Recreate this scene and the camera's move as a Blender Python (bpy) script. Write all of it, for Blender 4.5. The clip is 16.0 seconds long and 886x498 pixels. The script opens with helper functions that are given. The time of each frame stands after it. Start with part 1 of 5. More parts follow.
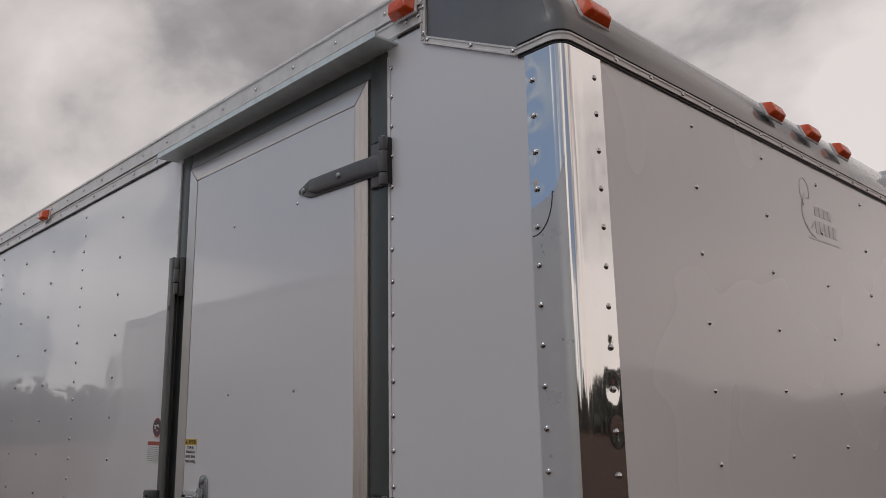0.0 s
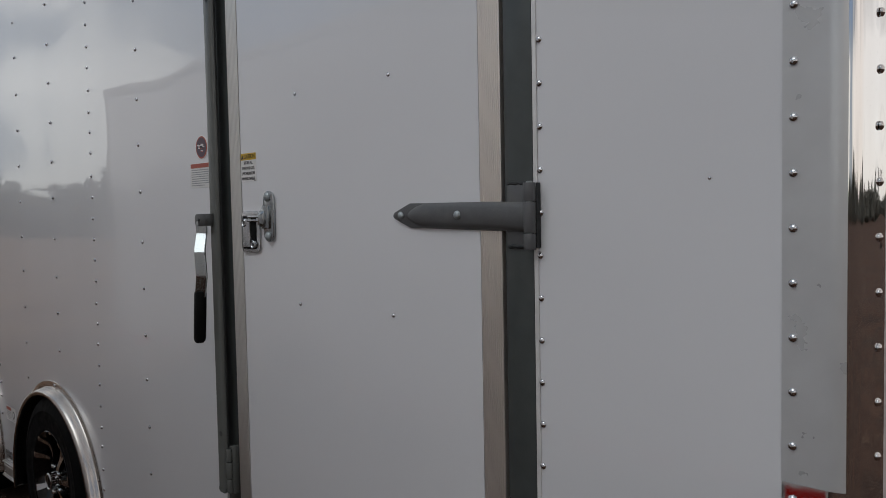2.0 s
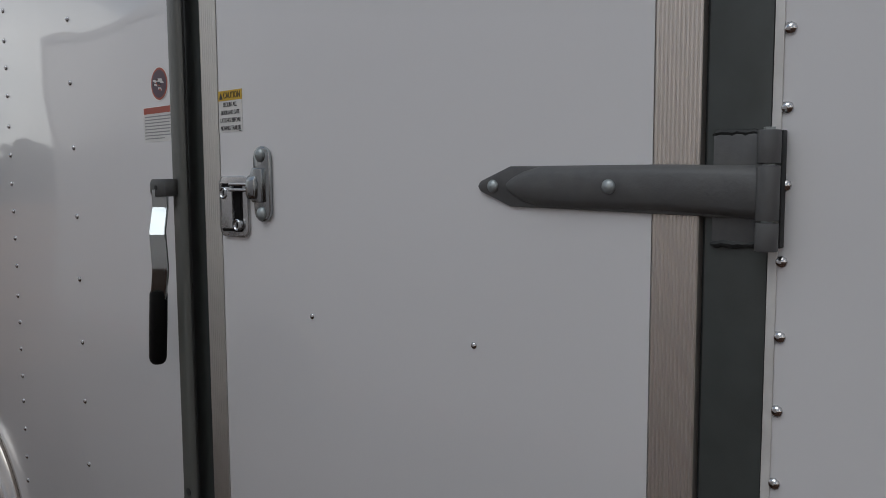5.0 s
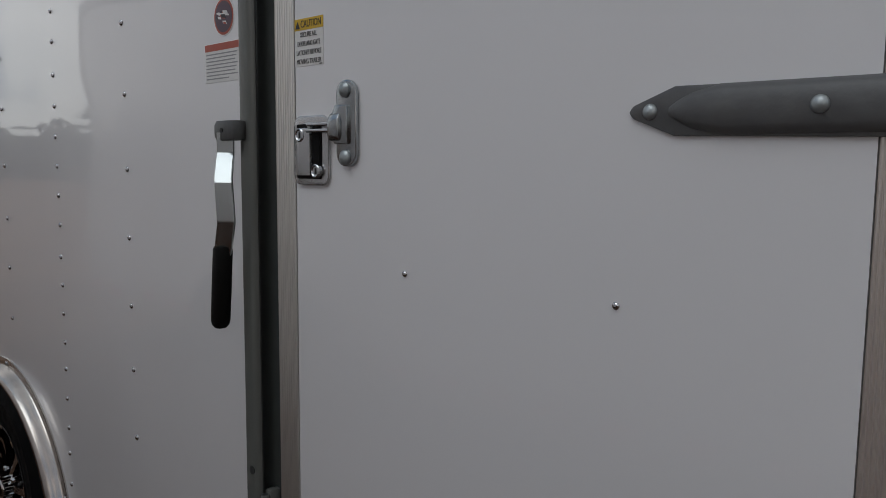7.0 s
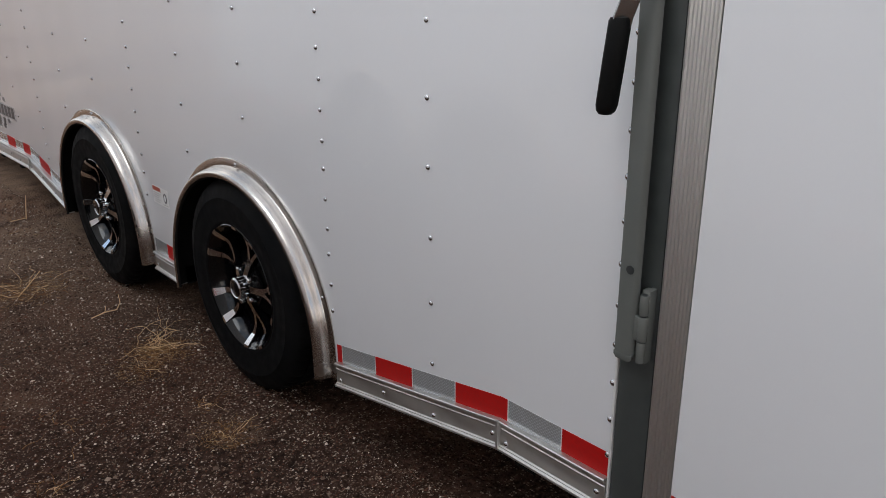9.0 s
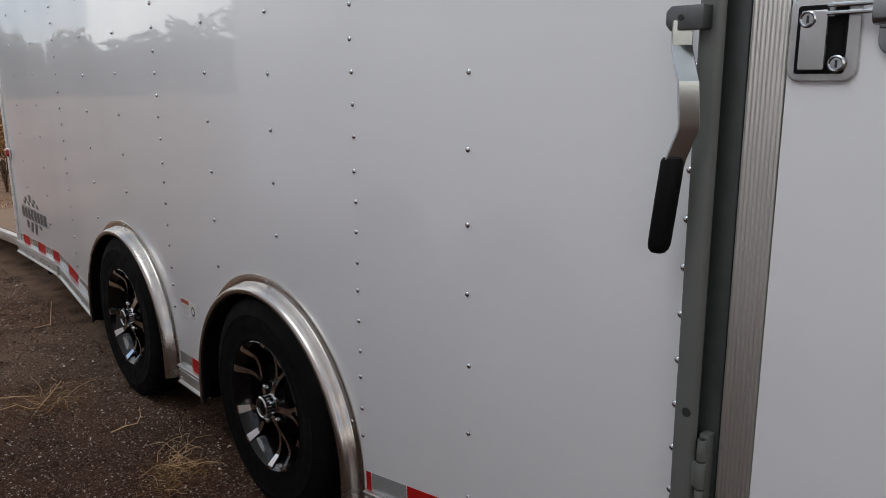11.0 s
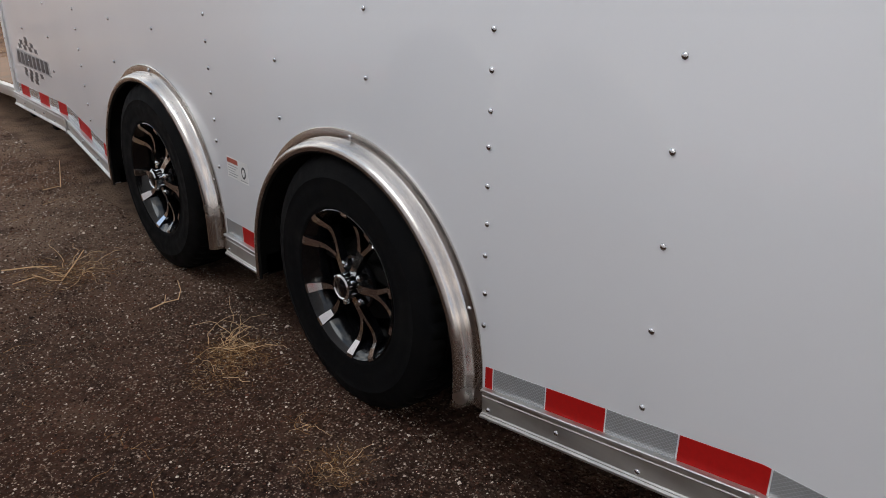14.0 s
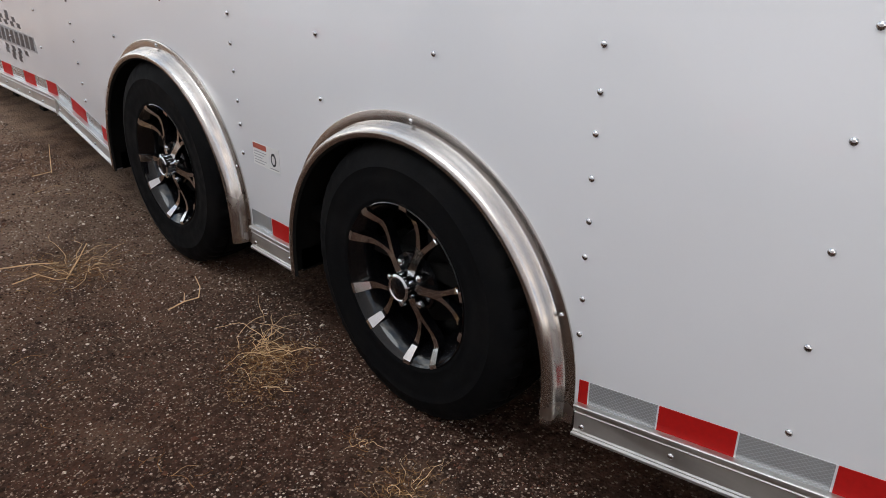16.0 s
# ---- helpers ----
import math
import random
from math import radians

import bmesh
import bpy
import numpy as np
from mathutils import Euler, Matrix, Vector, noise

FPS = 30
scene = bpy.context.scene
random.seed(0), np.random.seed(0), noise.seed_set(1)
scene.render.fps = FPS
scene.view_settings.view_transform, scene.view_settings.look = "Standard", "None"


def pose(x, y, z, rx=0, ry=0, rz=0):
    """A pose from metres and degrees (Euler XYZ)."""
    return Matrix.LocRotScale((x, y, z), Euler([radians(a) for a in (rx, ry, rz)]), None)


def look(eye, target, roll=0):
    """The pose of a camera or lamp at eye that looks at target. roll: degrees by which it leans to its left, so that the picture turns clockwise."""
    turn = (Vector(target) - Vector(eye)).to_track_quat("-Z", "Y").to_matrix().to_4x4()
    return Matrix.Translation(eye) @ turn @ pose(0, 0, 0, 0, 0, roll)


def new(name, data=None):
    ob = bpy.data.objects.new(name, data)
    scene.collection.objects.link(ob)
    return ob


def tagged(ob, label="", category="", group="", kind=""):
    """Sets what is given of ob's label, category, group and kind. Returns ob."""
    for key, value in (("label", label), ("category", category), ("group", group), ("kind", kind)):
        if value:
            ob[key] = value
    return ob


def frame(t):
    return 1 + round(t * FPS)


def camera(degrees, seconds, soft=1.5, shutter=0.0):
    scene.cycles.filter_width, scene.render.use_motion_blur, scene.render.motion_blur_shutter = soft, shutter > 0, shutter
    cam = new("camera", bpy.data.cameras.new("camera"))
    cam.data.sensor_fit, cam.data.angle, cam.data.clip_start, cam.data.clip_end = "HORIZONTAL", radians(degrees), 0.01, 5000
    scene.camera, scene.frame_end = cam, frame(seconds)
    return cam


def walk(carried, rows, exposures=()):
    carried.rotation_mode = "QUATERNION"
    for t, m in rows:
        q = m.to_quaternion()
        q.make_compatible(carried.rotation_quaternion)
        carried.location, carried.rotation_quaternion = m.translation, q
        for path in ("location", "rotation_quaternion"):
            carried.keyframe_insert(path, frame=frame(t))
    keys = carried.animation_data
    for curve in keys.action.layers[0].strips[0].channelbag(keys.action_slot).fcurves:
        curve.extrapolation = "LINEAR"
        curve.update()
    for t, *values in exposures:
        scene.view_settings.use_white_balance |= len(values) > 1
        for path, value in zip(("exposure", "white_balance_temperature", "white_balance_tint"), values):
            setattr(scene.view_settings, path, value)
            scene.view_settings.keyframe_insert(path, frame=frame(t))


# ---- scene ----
cam = camera(59.6, 16.0, soft=0.7)
PATH = [
    (0, (-1.197, -0.904, 1.707), (0.163, 0.503, 2.119), -1.1),
    (0.5, (-1.216, -0.746, 1.673), (0.166, 0.638, 2.091), -1.6),
    (1, (-1.241, -0.584, 1.552), (0.178, 0.783, 1.894), -1.2),
    (1.5, (-1.223, -0.464, 1.491), (0.212, 0.925, 1.599), -1.3),
    (2, (-1.146, -0.374, 1.47), (0.268, 1.037, 1.37), -1.1),
    (2.5, (-1.041, -0.279, 1.469), (0.339, 1.152, 1.252), -1.2),
    (3, (-0.997, -0.147, 1.466), (0.399, 1.265, 1.227), -1.0),
    (3.5, (-0.95, -0.015, 1.469), (0.475, 1.371, 1.245), -0.8),
    (4, (-0.897, 0.107, 1.469), (0.561, 1.46, 1.268), -0.5),
    (4.2, (-0.877, 0.146, 1.468), (0.594, 1.488, 1.281), -0.2),
    (6.3, (-0.788, 0.344, 1.474), (0.704, 1.663, 1.291), -0.6),
    (6.5, (-0.779, 0.372, 1.465), (0.697, 1.709, 1.284), -1.2),
    (7, (-0.796, 0.452, 1.402), (0.643, 1.823, 1.181), 0.5),
    (7.2, (-0.84, 0.498, 1.363), (0.6, 1.86, 1.092), 1.2),
    (7.5, (-0.892, 0.599, 1.347), (0.529, 1.941, 0.92), 0.3),
    (8, (-0.981, 0.758, 1.302), (0.387, 2.078, 0.68), -0.5),
    (8.5, (-1.057, 0.886, 1.299), (0.251, 2.226, 0.595), 0.0),
    (9, (-1.101, 0.952, 1.327), (0.155, 2.348, 0.64), -0.6),
    (9.5, (-1.115, 0.997, 1.37), (0.123, 2.444, 0.759), -1.4),
    (10, (-1.104, 1.026, 1.378), (0.143, 2.507, 0.875), -1.8),
    (10.2, (-1.113, 1.019, 1.383), (0.146, 2.504, 0.924), -1.5),
    (12.3, (-1.095, 1.087, 1.329), (0.186, 2.559, 0.892), -0.1),
    (12.5, (-1.093, 1.128, 1.316), (0.18, 2.594, 0.837), -0.1),
    (13, (-1.071, 1.241, 1.296), (0.166, 2.689, 0.687), -0.6),
    (13.5, (-1.069, 1.435, 1.262), (0.158, 2.851, 0.564), 0.0),
    (14, (-1.093, 1.555, 1.243), (0.134, 2.934, 0.473), 0.5),
    (14.5, (-1.103, 1.663, 1.226), (0.126, 3.019, 0.418), 0.7),
    (15, (-1.101, 1.752, 1.227), (0.132, 3.094, 0.402), 0.3),
    (15.5, (-1.089, 1.815, 1.221), (0.142, 3.15, 0.383), -0.4),
    (16, (-1.11, 1.872, 1.22), (0.141, 3.184, 0.375), -0.0),
]
EXPOSURES = [
    (0.0, 0.00, 6650, 11), (1.0, -0.05, 6560, 11), (2.0, 0.25, 6400, 6), (3.0, 0.29, 6380, 6), (4.0, 0.31, 6380, 6), (7.0, 0.20, 6380, 6), (7.5, 0.24, 6380, 6), (8.0, 0.41, 6380, 6),
    (8.5, 1.09, 6380, 6), (9.0, 1.32, 6380, 6), (9.5, 1.39, 6380, 6), (10.0, 1.15, 6380, 6), (12.5, 0.90, 6380, 6), (13.0, 1.35, 6380, 6), (13.5, 1.48, 6380, 5), (14.0, 1.40, 6380, 6), (14.5, 1.63, 6380, 6), (15.0, 1.73, 6380, 6), (16.0, 1.75, 6400, 6)]

walk(cam, [(t, look(eye, target, roll)) for t, eye, target, roll in PATH], EXPOSURES)

# ---------------------------------------------------------------- light
world = bpy.data.worlds.new("overcast_sky")
scene.world = world
world.use_nodes = True
wn, wl = world.node_tree.nodes, world.node_tree.links
bg = wn["Background"]
coord = wn.new("ShaderNodeTexCoord")
stretch = wn.new("ShaderNodeMapping")
stretch.inputs["Scale"].default_value = (1.0, 1.0, 1.35)
wl.new(coord.outputs["Generated"], stretch.inputs["Vector"])
clouds = wn.new("ShaderNodeTexNoise")
clouds.inputs["Scale"].default_value = 2.3
clouds.inputs["Detail"].default_value = 7
clouds.inputs["Roughness"].default_value = 0.51
clouds.inputs["Distortion"].default_value = 0.2
wl.new(stretch.outputs["Vector"], clouds.inputs["Vector"])
tone = wn.new("ShaderNodeValToRGB")
for i, (p, c) in enumerate(((0.26, (0.285, 0.272, 0.275)), (0.36, (0.36, 0.34, 0.345)), (0.465, (0.53, 0.50, 0.505)), (0.56, (0.84, 0.785, 0.77)), (0.74, (1.15, 1.075, 1.045)))):
    e = tone.color_ramp.elements[i] if i < 2 else tone.color_ramp.elements.new(p)
    e.position, e.color = p, (*c, 1)
gaps = wn.new("ShaderNodeValToRGB")  # the same clouds with blue sky in their gaps
for i, (p, c) in enumerate(((0.26, (0.27, 0.36, 0.53)), (0.36, (0.365, 0.42, 0.505)), (0.465, (0.52, 0.55, 0.61)), (0.535, (1.05, 1.03, 1.02)), (0.70, (1.38, 1.33, 1.295)))):
    e = gaps.color_ramp.elements[i] if i < 2 else gaps.color_ramp.elements.new(p)
    e.position, e.color = p, (*c, 1)
parts = wn.new("ShaderNodeSeparateXYZ")
wl.new(coord.outputs["Generated"], parts.inputs["Vector"])
low = wn.new("ShaderNodeValToRGB")  # bright cloud bank over the horizon
for i, (p, v) in enumerate(((0.0, 0.585), (0.13, 0.60), (0.19, 0.46), (0.30, 0.415), (0.6, 0.47))):
    e = low.color_ramp.elements[i] if i < 2 else low.color_ramp.elements.new(p)
    e.position, e.color = p, (v, v, v, 1)
wl.new(parts.outputs["Z"], low.inputs["Fac"])
bank = wn.new("ShaderNodeValToRGB")  # white cumulus over the western horizon, clearer above it
for i, (p, v) in enumerate(((0.0, 0.62), (0.155, 0.64), (0.205, 0.42), (0.34, 0.38), (0.6, 0.46))):
    e = bank.color_ramp.elements[i] if i < 2 else bank.color_ramp.elements.new(p)
    e.position, e.color = p, (v, v, v, 1)
wl.new(parts.outputs["Z"], bank.inputs["Fac"])
side = wn.new("ShaderNodeMapRange")  # heavier cloud to the west
side.inputs["From Min"].default_value, side.inputs["From Max"].default_value = 0.35, -0.5
side.inputs["To Min"].default_value, side.inputs["To Max"].default_value = -0.355, -0.57
wl.new(parts.outputs["X"], side.inputs["Value"])
add1, add2 = wn.new("ShaderNodeMath"), wn.new("ShaderNodeMath")
depth = wn.new("ShaderNodeMapRange")
depth.clamp = False
depth.inputs["From Min"].default_value, depth.inputs["From Max"].default_value = 0.2, 0.8
depth.inputs["To Min"].default_value, depth.inputs["To Max"].default_value = 0.04, 0.96
wl.new(clouds.outputs["Fac"], depth.inputs["Value"])
wl.new(depth.outputs["Result"], add1.inputs[0])
wl.new(add1.outputs[0], add2.inputs[0])
wl.new(side.outputs["Result"], add2.inputs[1])
wl.new(add2.outputs[0], tone.inputs["Fac"])
wl.new(add2.outputs[0], gaps.inputs["Fac"])
west = wn.new("ShaderNodeMapRange")
west.inputs["From Min"].default_value, west.inputs["From Max"].default_value = 0.15, -0.3
wl.new(parts.outputs["X"], west.inputs["Value"])
height = wn.new("ShaderNodeMixRGB")
wl.new(west.outputs["Result"], height.inputs["Fac"])
wl.new(low.outputs["Color"], height.inputs["Color1"])
wl.new(bank.outputs["Color"], height.inputs["Color2"])
wl.new(height.outputs["Color"], add1.inputs[1])
cloudy = wn.new("ShaderNodeMixRGB")
wl.new(west.outputs["Result"], cloudy.inputs["Fac"])
wl.new(tone.outputs["Color"], cloudy.inputs["Color1"])
wl.new(gaps.outputs["Color"], cloudy.inputs["Color2"])
sky = wn.new("ShaderNodeTexSky")
sky.sky_type, sky.sun_disc, sky.sun_elevation, sky.sun_rotation = "NISHITA", False, radians(51), radians(279)
dim = wn.new("ShaderNodeMixRGB")
dim.blend_type = "MULTIPLY"
dim.inputs["Fac"].default_value = 1.0
dim.inputs["Color2"].default_value = (0.08, 0.08, 0.08, 1)
wl.new(sky.outputs["Color"], dim.inputs["Color1"])
cover = wn.new("ShaderNodeMixRGB")
cover.inputs["Fac"].default_value = 0.88
wl.new(dim.outputs["Color"], cover.inputs["Color1"])
south = wn.new("ShaderNodeMapRange")  # warmer light under the cloud to the south
south.inputs["From Min"].default_value, south.inputs["From Max"].default_value = 0.1, -0.7
south.inputs["To Min"].default_value, south.inputs["To Max"].default_value = 0.0, 1.0
wl.new(parts.outputs["Y"], south.inputs["Value"])
warm = wn.new("ShaderNodeMixRGB")
warm.blend_type = "MULTIPLY"
warm.inputs["Color2"].default_value = (1.06, 0.965, 0.90, 1)
wl.new(south.outputs["Result"], warm.inputs["Fac"])
wl.new(cloudy.outputs["Color"], warm.inputs["Color1"])
wl.new(warm.outputs["Color"], cover.inputs["Color2"])
wl.new(cover.outputs["Color"], bg.inputs["Color"])
bg.inputs["Strength"].default_value = 0.72

sun = new("sun", bpy.data.lights.new("sun", "SUN"))
sun.data.energy, sun.data.angle, sun.data.color = 0.5, radians(40), (1.0, 0.985, 0.965)
sun.matrix_world = look((-12, 2, 15), (0, 0, 0))


# ---------------------------------------------------------------- materials
def material(name, colour, rough=0.5, metal=0.0, grain=0.0, grain_scale=40.0, wave=0.0, wave_scale=1.6, bump=0.0, bump_scale=200.0,
             streak=(1, 1, 1), wave_streak=(1, 1, 1), spec=0.5, coat=0.0, stain=0.0, stain_colour=None, stain_scale=3.0, span=0.2, detail=5, coat_rough=0.028):
    """Principled surface with colour grain, large stains, fine bump and a slow waviness of the sheet."""
    m = bpy.data.materials.new(name)
    m.use_nodes = True
    n, l = m.node_tree.nodes, m.node_tree.links
    p = n["Principled BSDF"]
    p.inputs["Metallic"].default_value, p.inputs["Roughness"].default_value = metal, rough
    p.inputs["Specular IOR Level"].default_value = spec
    p.inputs["Coat Weight"].default_value = coat
    p.inputs["Coat Roughness"].default_value = coat_rough
    p.inputs["Coat IOR"].default_value = 1.62
    tc = n.new("ShaderNodeTexCoord")
    mp = n.new("ShaderNodeMapping")
    mp.inputs["Scale"].default_value = streak
    l.new(tc.outputs["Object"], mp.inputs["Vector"])
    base = n.new("ShaderNodeRGB")
    base.outputs[0].default_value = (*colour, 1)
    last = base.outputs[0]
    if grain:
        g = n.new("ShaderNodeTexNoise")
        g.inputs["Scale"].default_value, g.inputs["Detail"].default_value = grain_scale, detail
        l.new(mp.outputs["Vector"], g.inputs["Vector"])
        r = n.new("ShaderNodeMapRange")
        r.inputs["From Min"].default_value, r.inputs["From Max"].default_value = 0.5 - span, 0.5 + span
        r.inputs["To Min"].default_value, r.inputs["To Max"].default_value = 1 - grain, 1 + grain
        l.new(g.outputs["Fac"], r.inputs["Value"])
        x = n.new("ShaderNodeMixRGB")
        x.blend_type = "MULTIPLY"
        x.inputs["Fac"].default_value = 1.0
        l.new(last, x.inputs["Color1"])
        l.new(r.outputs["Result"], x.inputs["Color2"])
        last = x.outputs["Color"]
        rr = n.new("ShaderNodeMapRange")
        rr.inputs["From Min"].default_value, rr.inputs["From Max"].default_value = 0.5 - span, 0.5 + span
        rr.inputs["To Min"].default_value, rr.inputs["To Max"].default_value = rough * 0.85, min(1, rough * 1.2)
        l.new(g.outputs["Fac"], rr.inputs["Value"])
        l.new(rr.outputs["Result"], p.inputs["Roughness"])
    if stain:
        s = n.new("ShaderNodeTexNoise")
        s.inputs["Scale"].default_value, s.inputs["Detail"].default_value = stain_scale, 8
        l.new(tc.outputs["Object"], s.inputs["Vector"])
        f = n.new("ShaderNodeMapRange")
        f.inputs["From Min"].default_value, f.inputs["From Max"].default_value = 0.48, 0.72
        f.inputs["To Min"].default_value, f.inputs["To Max"].default_value = 0.0, stain
        l.new(s.outputs["Fac"], f.inputs["Value"])
        x = n.new("ShaderNodeMixRGB")
        l.new(f.outputs["Result"], x.inputs["Fac"])
        l.new(last, x.inputs["Color1"])
        x.inputs["Color2"].default_value = (*(stain_colour or (0.2, 0.16, 0.12)), 1)
        last = x.outputs["Color"]
    l.new(last, p.inputs["Base Color"])
    mw = n.new("ShaderNodeMapping")
    mw.inputs["Scale"].default_value = wave_streak
    l.new(tc.outputs["Object"], mw.inputs["Vector"])
    normal = None
    for strength, scale, dist, src in ((wave, wave_scale, 0.05, mw.outputs["Vector"]), (bump, bump_scale, 0.002, mp.outputs["Vector"])):
        if strength:
            w = n.new("ShaderNodeTexNoise")
            w.inputs["Scale"].default_value, w.inputs["Detail"].default_value = scale, 1.0 if dist > 0.01 else 4
            l.new(src, w.inputs["Vector"])
            b = n.new("ShaderNodeBump")
            b.inputs["Strength"].default_value, b.inputs["Distance"].default_value = strength, dist
            l.new(w.outputs["Fac"], b.inputs["Height"])
            if normal:
                l.new(normal, b.inputs["Normal"])
            normal = b.outputs["Normal"]
    if normal:
        l.new(normal, p.inputs["Normal"])
        if coat:
            l.new(normal, p.inputs["Coat Normal"])
    return m


WHITE = material("white_sheet_paint", (0.765, 0.765, 0.785), rough=0.22, grain=0.03, grain_scale=1.4, span=0.45, detail=2, wave=0.125, wave_scale=1.7, spec=0.35, coat=1.0)
FRONT_WHITE = material("white_front_paint", (0.765, 0.765, 0.785), rough=0.26, grain=0.03, grain_scale=1.4, span=0.45, detail=2, wave=0.10, wave_scale=1.5, spec=0.3, coat=0.5, coat_rough=0.06)
DOOR_WHITE = material("white_door_paint", (0.765, 0.765, 0.785), rough=0.24, grain=0.03, grain_scale=1.4, span=0.45, detail=2, wave=0.06, wave_scale=1.5, spec=0.35, coat=0.8)
TRIM_WHITE = material("white_trim_paint", (0.72, 0.71, 0.7), rough=0.35, grain=0.06, grain_scale=30, stain=0.25, stain_colour=(0.4, 0.37, 0.33), stain_scale=14)
ALU = material("mill_aluminium", (0.62, 0.605, 0.58), rough=0.42, metal=0.88, grain=0.07, grain_scale=60, streak=(1, 0.06, 1), bump=0.03, bump_scale=120, stain=0.35, stain_colour=(0.34, 0.31, 0.28), stain_scale=9)
ALU_UP = material("ribbed_door_aluminium", (0.735, 0.69, 0.65), rough=0.36, metal=0.85, grain=0.04, grain_scale=3, span=0.45, detail=2)
ALU_EDGE = material("worn_door_aluminium", (0.72, 0.715, 0.69), rough=0.33, metal=0.92, grain=0.05, grain_scale=3, span=0.45, detail=2, bump=0.02, bump_scale=90)
FENDER = material("brushed_fender_metal", (0.56, 0.525, 0.495), rough=0.24, metal=1, grain=0.03, grain_scale=8, bump=0.02, bump_scale=90, stain=0.06, stain_colour=(0.45, 0.4, 0.36), stain_scale=6)
CHROME = material("polished_stainless", (0.80, 0.82, 0.835), rough=0.045, metal=1, grain=0.02, grain_scale=9, wave=0.06, wave_scale=14, wave_streak=(1, 1, 0.10))
FILM = material("dull_film_on_steel", (0.60, 0.605, 0.61), rough=0.3, metal=0.35, grain=0.04, grain_scale=14, wave=0.02, wave_scale=6)
STEEL = material("grey_painted_steel", (0.125, 0.131, 0.124), rough=0.24, grain=0.08, grain_scale=12, span=0.4, bump=0.05, bump_scale=60)
POST = material("dark_painted_post", (0.062, 0.070, 0.069), rough=0.34, grain=0.10, grain_scale=25, bump=0.10, bump_scale=90, stain=0.12, stain_colour=(0.09, 0.085, 0.075), stain_scale=6)
GALV = material("painted_drip_sheet", (0.74, 0.83, 0.85), rough=0.35, metal=0.0, grain=0.08, grain_scale=30, stain=0.2, stain_colour=(0.35, 0.35, 0.34), stain_scale=10)
SEAL = material("dark_rubber_and_shadow", (0.022, 0.024, 0.025), rough=0.6, grain=0.2, grain_scale=40, bump=0.2, bump_scale=200)
HINGE = material("dark_grey_hinge_paint", (0.10, 0.102, 0.105), rough=0.43, grain=0.10, grain_scale=50, bump=0.2, bump_scale=160, stain=0.3, stain_colour=(0.15, 0.145, 0.13), stain_scale=18)
CAP = material("grey_fibreglass_cap", (0.15, 0.153, 0.155), rough=0.2, grain=0.05, grain_scale=12, wave=0.04, wave_scale=5, coat=0.5)
ZINC = material("zinc_plated_steel", (0.36, 0.395, 0.405), rough=0.33, metal=0.6, grain=0.15, grain_scale=22, bump=0.08, bump_scale=120)
DULL_ZINC = material("dull_zinc_bracket", (0.15, 0.155, 0.155), rough=0.42, metal=1, grain=0.2, grain_scale=30)
LATCH = material("satin_chromed_latch", (0.58, 0.585, 0.59), rough=0.24, metal=0.75, grain=0.08, grain_scale=40)
BRIGHT = material("bright_latch_metal", (0.52, 0.54, 0.56), rough=0.2, metal=1, grain=0.1, grain_scale=40)
HANDLE = material("bright_zinc_bar", (0.52, 0.555, 0.56), rough=0.2, metal=0.95, grain=0.12, grain_scale=18, bump=0.03, bump_scale=90)
KEEPER = material("dull_keeper_metal", (0.38, 0.40, 0.41), rough=0.22, metal=1, grain=0.1, grain_scale=40)
RIVET = material("rivet_metal", (0.6, 0.6, 0.61), rough=0.12, metal=1, grain=0.1, grain_scale=120)
GRIP = material("black_vinyl_grip", (0.003, 0.003, 0.003), rough=0.55, spec=0.15, grain=0.2, grain_scale=60, bump=0.15, bump_scale=150)
TYRE = material("tyre_rubber", (0.0048, 0.005, 0.0056), spec=0.08, rough=0.7, grain=0.25, grain_scale=30, bump=0.25, bump_scale=140, stain=0.25, stain_colour=(0.02, 0.018, 0.016), stain_scale=9)
RIM_BLACK = material("gloss_black_rim", (0.004, 0.004, 0.0048), rough=0.10, spec=0.45, grain=0.1, grain_scale=30)
# paler than RIM_FACE: the tips' sky reflection is put into the colour
RIM_TIP = material("sky_bright_rim_tips", (0.80, 0.80, 0.80), rough=0.12, metal=1, grain=0.06, grain_scale=60)
RIM_FACE = material("machined_rim_face", (0.60, 0.59, 0.58), rough=0.11, metal=1, grain=0.12, grain_scale=60, bump=0.06, bump_scale=200)
RED = material("red_reflective_tape", (0.42, 0.010, 0.009), rough=0.5, spec=0.15, grain=0.08, grain_scale=90, bump=0.1, bump_scale=300)
LENS = material("orange_lamp_lens", (0.75, 0.085, 0.012), rough=0.25, grain=0.06, grain_scale=60, coat=0.4)
RED_LENS = material("red_lamp_lens", (0.35, 0.01, 0.012), rough=0.25, grain=0.06, grain_scale=60, coat=0.4)
YELLOW = material("yellow_label", (0.62, 0.4, 0.035), rough=0.4, grain=0.04, grain_scale=60)
PAPER = material("white_label", (0.74, 0.73, 0.72), rough=0.4, grain=0.04, grain_scale=60)
INK = material("black_ink", (0.03, 0.03, 0.035), rough=0.5, grain=0.05, grain_scale=60)
GREY_INK = material("grey_ink", (0.30, 0.30, 0.31), rough=0.4, grain=0.05, grain_scale=60)
EMBLEM = material("pale_grey_print", (0.63, 0.63, 0.64), rough=0.35, grain=0.05, grain_scale=60)
LABEL_RED = material("red_brown_label", (0.4, 0.09, 0.06), rough=0.4, grain=0.06, grain_scale=80)
LABEL_VIOLET = material("violet_label", (0.10, 0.062, 0.085), rough=0.4, grain=0.1, grain_scale=80)
DECAL = material("charcoal_decal", (0.07, 0.07, 0.078), rough=0.35, grain=0.1, grain_scale=40)
